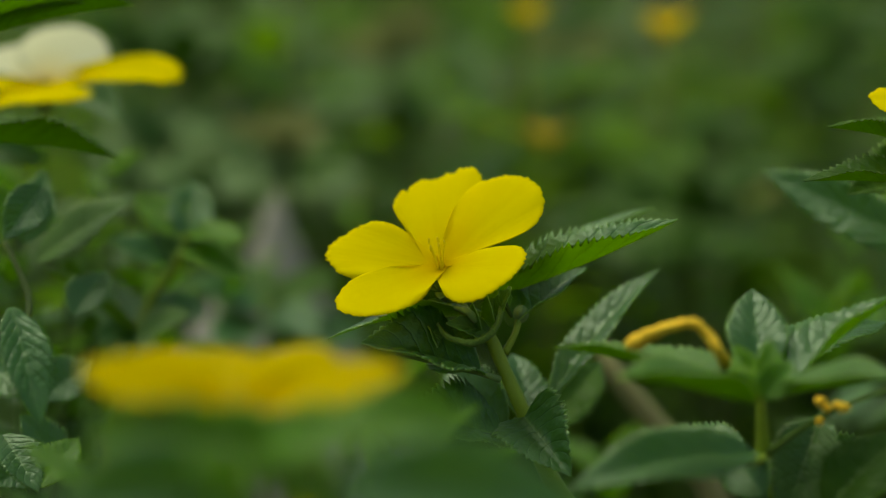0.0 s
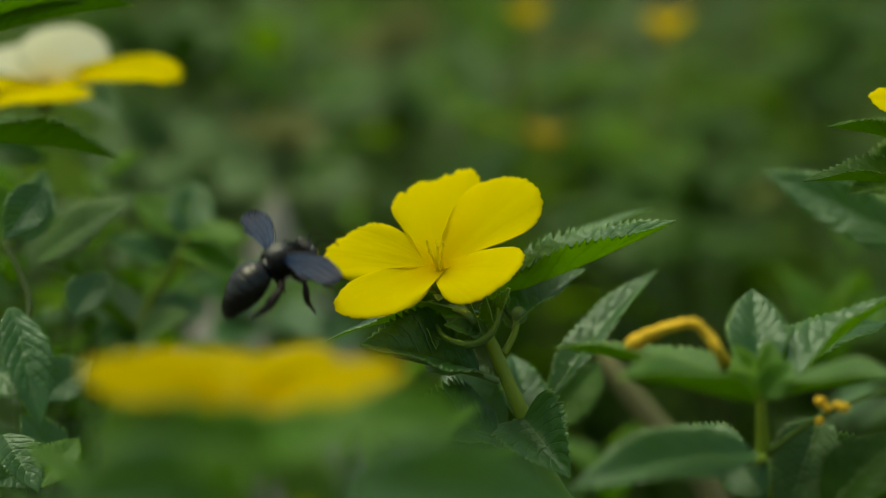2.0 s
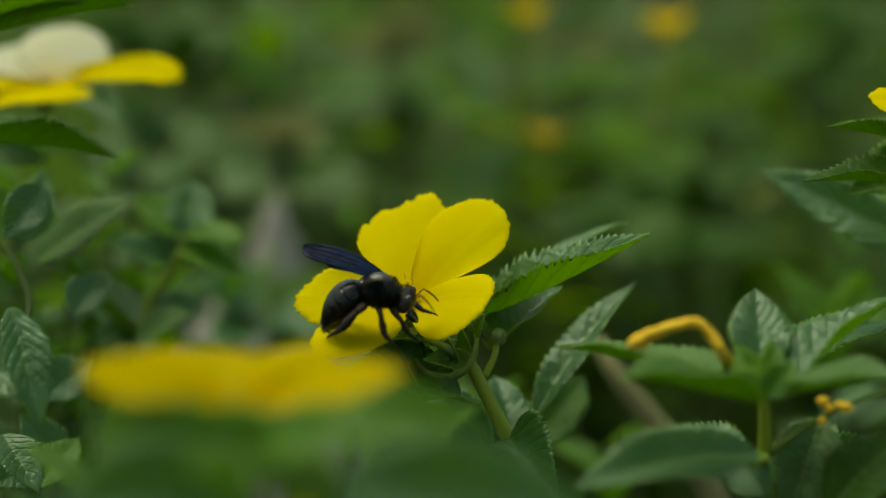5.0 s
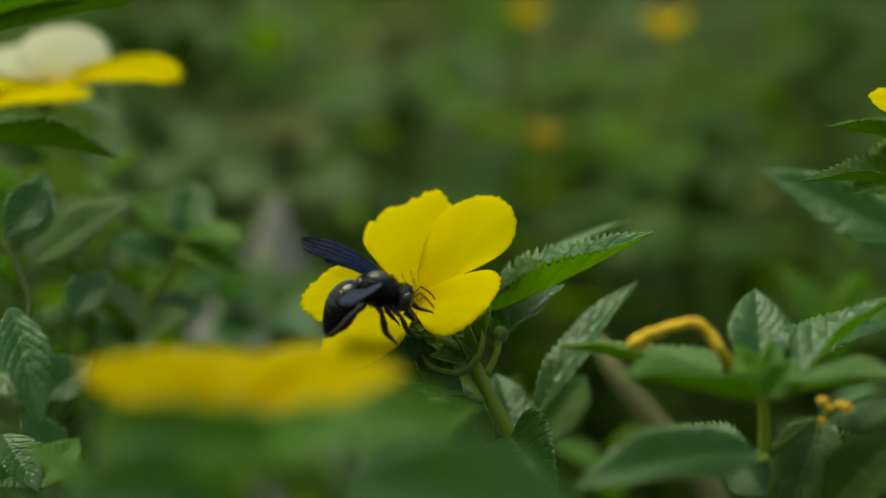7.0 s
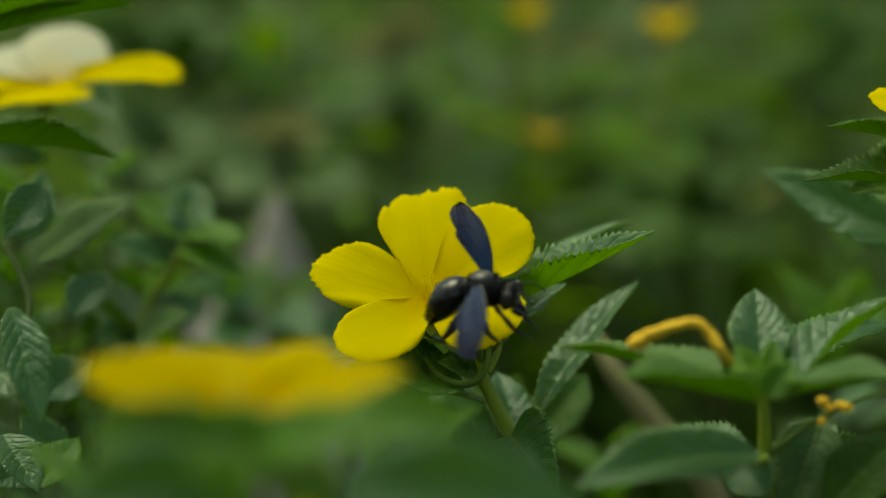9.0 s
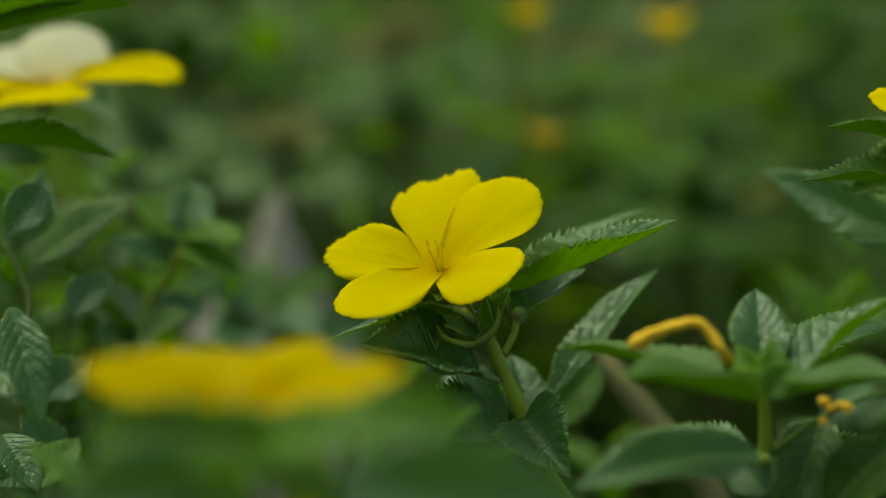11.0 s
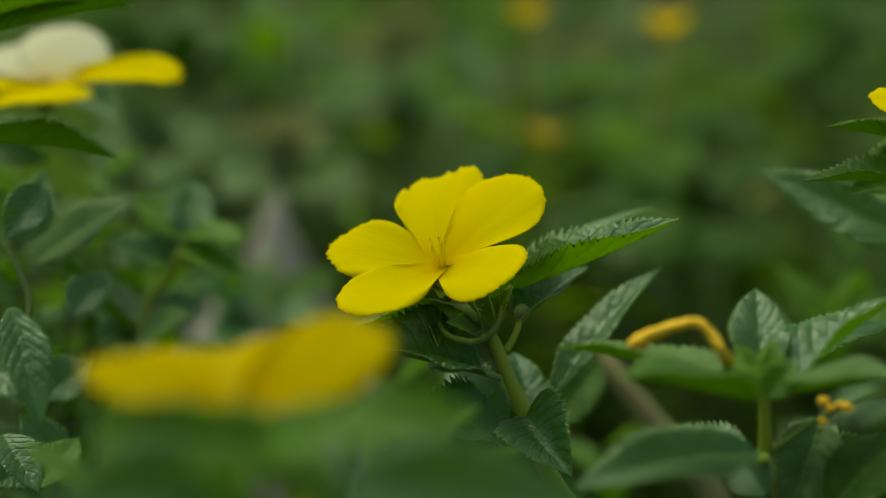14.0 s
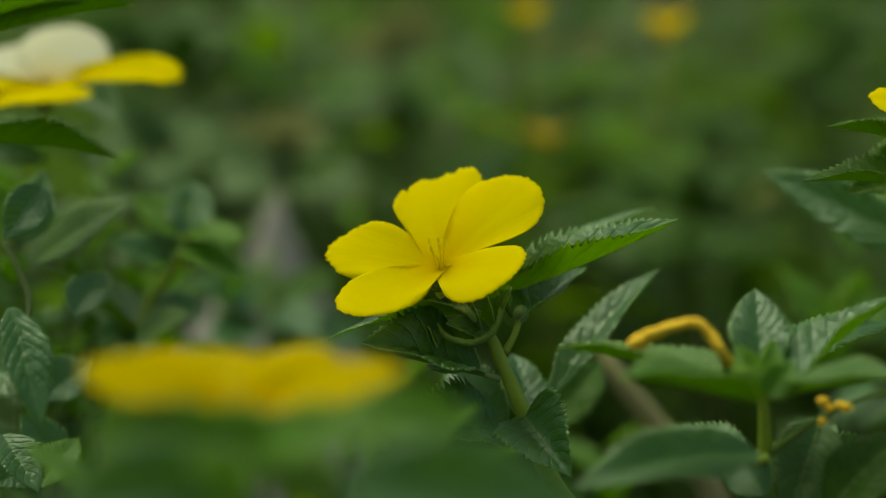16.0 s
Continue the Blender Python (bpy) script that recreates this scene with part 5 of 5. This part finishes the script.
    # seconds, place of the thorax, heading, back, left wing, right wing
    poses = [
        (0.0, (-0.1675, -0.0289, 0.4666), (0.912, -0.191, 0.364), (-0.302, -0.205, 0.931), (-0.597, 0.182, 0.781), (-0.309, -0.902, 0.302)),
        (1.3, (-0.1675, -0.0289, 0.4666), (0.912, -0.191, 0.364), (-0.302, -0.205, 0.931), (-0.597, 0.182, 0.781), (-0.309, -0.902, 0.302)),
        (1.6, (-0.062, -0.036, 0.4946), (0.894, 0.047, 0.445), (-0.302, -0.205, 0.931), (-0.597, 0.182, 0.781), (-0.309, -0.902, 0.302)),
        (1.8, (-0.0432, -0.0277, 0.5257), (0.919, 0.147, 0.365), (-0.302, -0.205, 0.931), (-0.667, 0.401, 0.628), (-0.309, -0.945, -0.108)),
        (1.9, (-0.0362, -0.0220, 0.5412), (0.90, 0.15, 0.40), (-0.36, -0.38, 0.85), (-0.290, 0.943, 0.162), (0.70, -0.70, 0.088)),
        (2.0, (-0.0373, -0.0220, 0.5497), (0.811, 0.395, 0.432), (-0.262, -0.415, 0.871), (-0.257, 0.922, 0.290), (0.685, -0.704, -0.186)),
        (2.1, (-0.0329, -0.0200, 0.5577), (0.898, 0.418, 0.136), (0.038, -0.381, 0.924), (-0.614, 0.643, 0.458), (0.571, -0.558, -0.602)),
        (2.2, (-0.0132, -0.0220, 0.5479), (0.894, 0.354, 0.274), (-0.125, -0.390, 0.912), (-0.937, -0.024, 0.349), (0.844, -0.081, -0.530)),
        (2.3, (-0.0133, -0.0220, 0.5453), (0.952, 0.214, 0.220), (-0.078, -0.524, 0.848), (-0.885, -0.009, 0.466), (0.579, -0.685, -0.443)),
        (2.4, (-0.0190, -0.0220, 0.5410), (0.985, 0.033, 0.171), (-0.120, -0.579, 0.807), (-0.952, -0.033, 0.304), (0.667, -0.511, -0.542)),
        (2.5, (-0.0214, -0.0220, 0.5394), (0.984, -0.119, 0.132), (-0.177, -0.591, 0.787), (-0.942, 0.289, 0.171), (0.305, -0.880, -0.365)),
        (2.8, (-0.0119, -0.0220, 0.5443), (0.973, 0.107, 0.203), (-0.134, -0.454, 0.881), (-0.954, -0.022, 0.300), (0.380, -0.797, -0.470)),
        (3.0, (-0.0174, -0.0220, 0.5410), (0.977, -0.184, 0.110), (-0.193, -0.535, 0.823), (-0.932, 0.255, 0.256), (0.273, -0.935, -0.227)),
        (3.5, (-0.0164, -0.0220, 0.5421), (0.997, -0.076, -0.028), (0.006, -0.278, 0.960), (-0.964, -0.031, 0.265), (-0.139, -0.982, 0.127)),
        (4.0, (-0.0145, -0.0220, 0.5431), (0.985, -0.105, -0.138), (0.113, -0.214, 0.970), (-0.944, -0.019, 0.330), (-0.218, -0.969, 0.115)),
        (4.2, (-0.0146, -0.0220, 0.5427), (0.985, -0.097, -0.140), (0.117, -0.211, 0.971), (-0.943, -0.019, 0.332), (-0.229, -0.968, 0.103)),
        (6.3, (-0.0140, -0.0220, 0.5436), (0.988, -0.114, -0.105), (0.078, -0.223, 0.972), (-0.901, -0.006, 0.434), (-0.240, -0.970, 0.034)),
        (6.5, (-0.0134, -0.0220, 0.5442), (0.988, -0.082, -0.128), (0.109, -0.207, 0.972), (-0.864, 0.004, 0.503), (-0.256, -0.965, 0.057)),
        (7.0, (-0.0150, -0.0220, 0.5431), (0.992, 0.005, -0.123), (0.122, -0.180, 0.976), (-0.913, 0.082, 0.400), (-0.266, -0.951, -0.155)),
        (7.5, (-0.0150, -0.0220, 0.5425), (0.990, -0.114, -0.082), (0.038, -0.343, 0.939), (-0.959, 0.103, 0.265), (-0.264, -0.931, -0.252)),
        (7.7, (-0.0159, -0.0230, 0.5426), (0.998, -0.020, 0.059), (-0.062, -0.384, 0.921), (-0.783, 0.498, 0.374), (-0.269, -0.844, -0.464)),
        (7.8, (-0.0160, -0.0240, 0.5420), (0.985, -0.120, 0.120), (-0.160, -0.500, 0.850), (-0.674, 0.474, 0.566), (-0.232, -0.878, -0.418)),
        (8.0, (-0.0159, -0.0260, 0.5445), (0.920, -0.330, 0.200), (-0.340, -0.550, 0.760), (-0.419, 0.738, 0.529), (-0.506, -0.681, -0.530)),
        (8.2, (-0.0142, -0.0270, 0.5470), (0.910, -0.320, 0.260), (-0.380, -0.520, 0.760), (-0.159, 0.841, 0.517), (-0.463, -0.550, -0.695)),
        (8.3, (-0.0100, -0.0280, 0.5467), (0.940, -0.270, 0.210), (-0.320, -0.550, 0.770), (-0.178, 0.851, 0.494), (-0.558, -0.539, -0.631)),
        (8.5, (-0.0001, -0.0290, 0.5459), (0.960, -0.220, 0.120), (-0.180, -0.580, 0.790), (-0.468, 0.428, 0.774), (-0.338, -0.420, -0.842)),
        (8.8, (0.0045, -0.0300, 0.5431), (0.987, -0.149, -0.055), (-0.026, -0.489, 0.872), (-0.175, 0.454, 0.874), (-0.238, -0.523, -0.818)),
        (9.0, (0.0094, -0.0300, 0.5442), (0.904, -0.427, 0.015), (-0.142, -0.267, 0.953), (-0.311, 0.617, 0.722), (-0.073, -0.632, -0.772)),
        (9.1, (0.0181, -0.0340, 0.5374), (0.98, -0.15, 0.06), (-0.08, -0.30, 0.95), (-0.70, 0.60, 0.40), (0.772, -0.635, 0.034)),
        (9.2, (0.0319, -0.0400, 0.5372), (0.900, -0.414, 0.138), (-0.307, -0.373, 0.876), (-0.995, 0.093, -0.040), (0.160, -0.785, 0.598)),
        (9.5, (0.0794, -0.0711, 0.5432), (0.99, -0.091, 0.112), (0, -0.308, 0.951), (-0.303, 0.587, 0.751), (-0.404, -0.915, -0.005)),
        (9.8, (0.1305, -0.0803, 0.5515), (0.909, -0.391, 0.143), (0, -0.308, 0.951), (-0.303, 0.587, 0.751), (-0.404, -0.915, -0.005)),
        (10.1, (0.1422, -0.0852, 0.505), (0.205, -0.979, 0), (0, -0.215, 0.977), (0.909, -0.058, 0.412), (-0.943, -0.071, 0.324)),
        (10.4, (0.1255, -0.1084, 0.4756), (-0.909, -0.391, 0.143), (0, -0.308, 0.951), (0.309, -0.902, 0.302), (0.303, 0.587, 0.751)),
        (10.9, (0.013, -0.1072, 0.4868), (-0.928, -0.173, 0.329), (0, -0.308, 0.951), (0.309, -0.902, 0.302), (0.303, 0.587, 0.751)),
        (11.2, (-0.0137, -0.1098, 0.5383), (-0.83, -0.152, 0.537), (0.199, -0.302, 0.932), (0.518, -0.803, 0.293), (0.503, 0.573, 0.647)),
        (11.3, (-0.0175, -0.1115, 0.5417), (-0.954, -0.189, 0.233), (0.101, -0.307, 0.946), (0.843, -0.513, 0.16), (0.848, 0.455, 0.272)),
        (11.5, (-0.0199, -0.1200, 0.5446), (-0.527, 0.85, 0.017), (0.102, -0.102, 0.989), (-0.351, -0.931, 0.098), (0.20, -0.975, 0.079)),
        (12.0, (-0.0233, -0.1180, 0.5426), (-0.400, 0.916, 0.012), (0.102, -0.102, 0.989), (-0.53, -0.843, 0.089), (0.10, -0.990, 0.089)),
        (12.3, (-0.0243, -0.1180, 0.5430), (-0.314, 0.949, 0.006), (0.102, -0.102, 0.989), (-0.80, -0.30, 0.520), (0.10, -0.990, 0.089)),
        (13.0, (-0.0243, -0.1180, 0.5430), (-0.314, 0.949, 0.006), (0.102, -0.102, 0.989), (-0.80, -0.30, 0.520), (0.10, -0.990, 0.089)),
        (13.4, (-0.0233, -0.1180, 0.5426), (-0.280, 0.960, 0.006), (0.102, -0.102, 0.989), (-0.53, -0.843, 0.089), (0.10, -0.990, 0.089)),
        (14.2, (-0.0211, -0.1180, 0.5423), (-0.216, 0.976, 0.006), (0.102, -0.102, 0.989), (-0.53, -0.843, 0.089), (0.10, -0.990, 0.089)),
        (14.5, (-0.0157, -0.1180, 0.5428), (0.216, 0.976, 0.006), (-0.102, -0.102, 0.989), (-0.53, -0.843, 0.089), (0.10, -0.990, 0.089)),
        (14.8, (-0.0148, -0.1180, 0.5437), (0.216, 0.976, 0.006), (-0.102, -0.102, 0.989), (-0.53, -0.843, 0.089), (0.10, -0.990, 0.089)),
        (15.0, (-0.0160, -0.1150, 0.5440), (-0.212, 0.971, 0.111), (-0.102, -0.102, 0.989), (-0.314, -0.949, -0.006), (0.314, -0.949, -0.006)),
        (15.1, (-0.0203, -0.1112, 0.5441), (-0.808, 0.534, 0.249), (0.104, 0, 0.995), (0.199, -0.849, 0.489), (0.64, 0.681, 0.357)),
        (15.2, (-0.0279, -0.1128, 0.5482), (-0.808, -0.471, 0.354), (0.212, -0.111, 0.971), (0.505, -0.772, 0.386), (0.198, 0.762, 0.617)),
        (15.3, (-0.0295, -0.1296, 0.5605), (-0.207, -0.771, 0.602), (0.318, 0.51, 0.799), (0.566, -0.812, -0.142), (-0.577, -0.816, -0.03)),
        (15.4, (-0.0291, -0.1558, 0.5983), (-0.207, -0.429, 0.879), (0.303, 0.856, 0.418), (0.848, -0.272, 0.455), (-0.889, 0.157, 0.43)),
        (15.5, (-0.0287, -0.1717, 0.6384), (-0.207, -0.429, 0.879), (0.303, 0.856, 0.418), (0.848, -0.272, 0.455), (-0.889, 0.157, 0.43)),
        (15.8, (-0.0297, -0.1658, 0.6948), (-0.207, -0.429, 0.879), (0.303, 0.856, 0.418), (0.848, -0.272, 0.455), (-0.889, 0.157, 0.43)),
        (16.0, (-0.0297, -0.1628, 0.723), (-0.207, -0.429, 0.879), (0.303, 0.856, 0.418), (0.848, -0.272, 0.455), (-0.889, 0.157, 0.43)),
    ]
    walk(the_bee, [(t, frame_of(f, u, p)) for t, p, f, u, left, right in poses])
    droop = [(0, -8), (1.8, -8), (1.9, -8), (2.0, -17), (2.1, -30), (2.2, -50), (2.3, -54), (2.4, -49), (2.5, -47), (2.8, -46), (3.0, -42), (3.5, -50), (4.0, -48), (4.2, -49), (6.3, -43), (6.5, -40), (7.0, -56), (7.5, -51), (7.7, -48), (7.8, -48), (8.0, -54), (8.2, -49), (8.3, -44), (8.5, -39), (8.8, -61), (9.0, -31), (9.1, -20), (9.2, -19), (9.5, -14), (11.2, -14), (11.5, -40), (15.0, -40), (15.2, -14), (16, -14)]
    walk(bee_abdomen, [(t, pose(-0.0040, 0, 0.0004, 0, a, 0)) for t, a in droop])
    # legs: folded back in flight, spread on the flower, one fore leg lifted for a moment
    flight = [(0, 1), (2.1, 1), (2.25, 0), (9.0, 0), (9.15, 1), (11.2, 1), (11.4, 0), (15.0, 0), (15.2, 1), (16, 1)]
    lifted = [(0, 0), (7.8, 0), (8.0, 1), (8.25, 1), (8.35, 0.3), (8.5, 0), (16, 0)]
    for (kind, side), leg in bee_legs.items():
        hip = leg.matrix_basis.copy()
        swing = {"front": 28, "middle": 34, "hind": 30}[kind]
        if kind == "front" and side == 1:
            moves = [(t, -16 * (1 - f)) for t, f in flight if t < 7.5] + [(t, -16 - 62 * f) for t, f in lifted if 7.7 < t < 9] + [(t, swing * f - 16 * (1 - f)) for t, f in flight if t > 9.1]
        else:
            tuck = 14 if kind == "front" else 0
            moves = [(t, swing * f + tuck * (1 - f)) for t, f in flight]
        walk(leg, [(t, hip @ pose(0, 0, 0, 0, a, 0)) for t, a in moves])
    for side, wing in zip((1, -1), bee_wings):
        hinge = Matrix.Translation(wing.matrix_basis.translation)
        rows = []
        for t, p, f, u, left, right in poses:
            turn = frame_of(f, u).to_3x3().inverted()
            d = turn @ Vector(left if side == 1 else right)
            d.normalize()
            y = d * side
            z = turn @ (view * 0.45 + Vector(u) * 0.7 - (Vector(f) * 0.55 * max(0.0, (Vector(right).dot(view) - 0.6) / 0.4) if side == -1 and 2.4 < t < 8.1 else Vector((0, 0, 0))))
            z = (z - y * z.dot(y)).normalized()
            m = Matrix((y.cross(z), y, z)).transposed().to_4x4()
            rows.append((t, hinge @ m))
        walk(wing, rows)
    # the closed flower below it springs up when the bee lands or leaves
    c0 = front_bud.location.copy()
    hop = [(0, 0), (11.2, 0), (11.4, 1), (11.5, 1), (11.75, 0.8), (12.0, 0), (14.15, 0), (14.35, 1), (15.0, 1), (15.2, 0), (16, 0)]
    walk(front_bud, [(t, Matrix.Translation(c0 + Vector((0, 0, 0.0120 * h)))) for t, h in hop])
    # the petal of the near flower that the bee lifts
    p = front_petals[3]
    m0 = p.matrix_basis.copy()
    lift = [(0, 0), (11.3, 0), (11.4, 0.5), (11.5, 0.85), (11.7, 1), (12.5, 1), (13.5, 0.95), (14.0, 0.85), (14.2, 0.7), (14.35, 0.25), (14.5, 0.1), (14.8, 0.12), (15.0, 0.1), (15.3, 0), (16, 0)]
    walk(p, [(t, m0 @ pose(0, 0, 0, 0, -10 * a, 20 * a) @ pose(0, 0, 0, 30 * a, 0, 0)) for t, a in lift])
    back_petal = front_petals[2]
    b0 = back_petal.matrix_basis.copy()
    walk(back_petal, [(t, b0 @ pose(0, 0, 0, 0, -7 * a, 0)) for t, a in ((0, 0), (11.3, 0.3), (11.6, 0.8), (12.0, 1), (14.8, 1), (15.1, 0.6), (15.4, 0), (16, 0))])


motions()
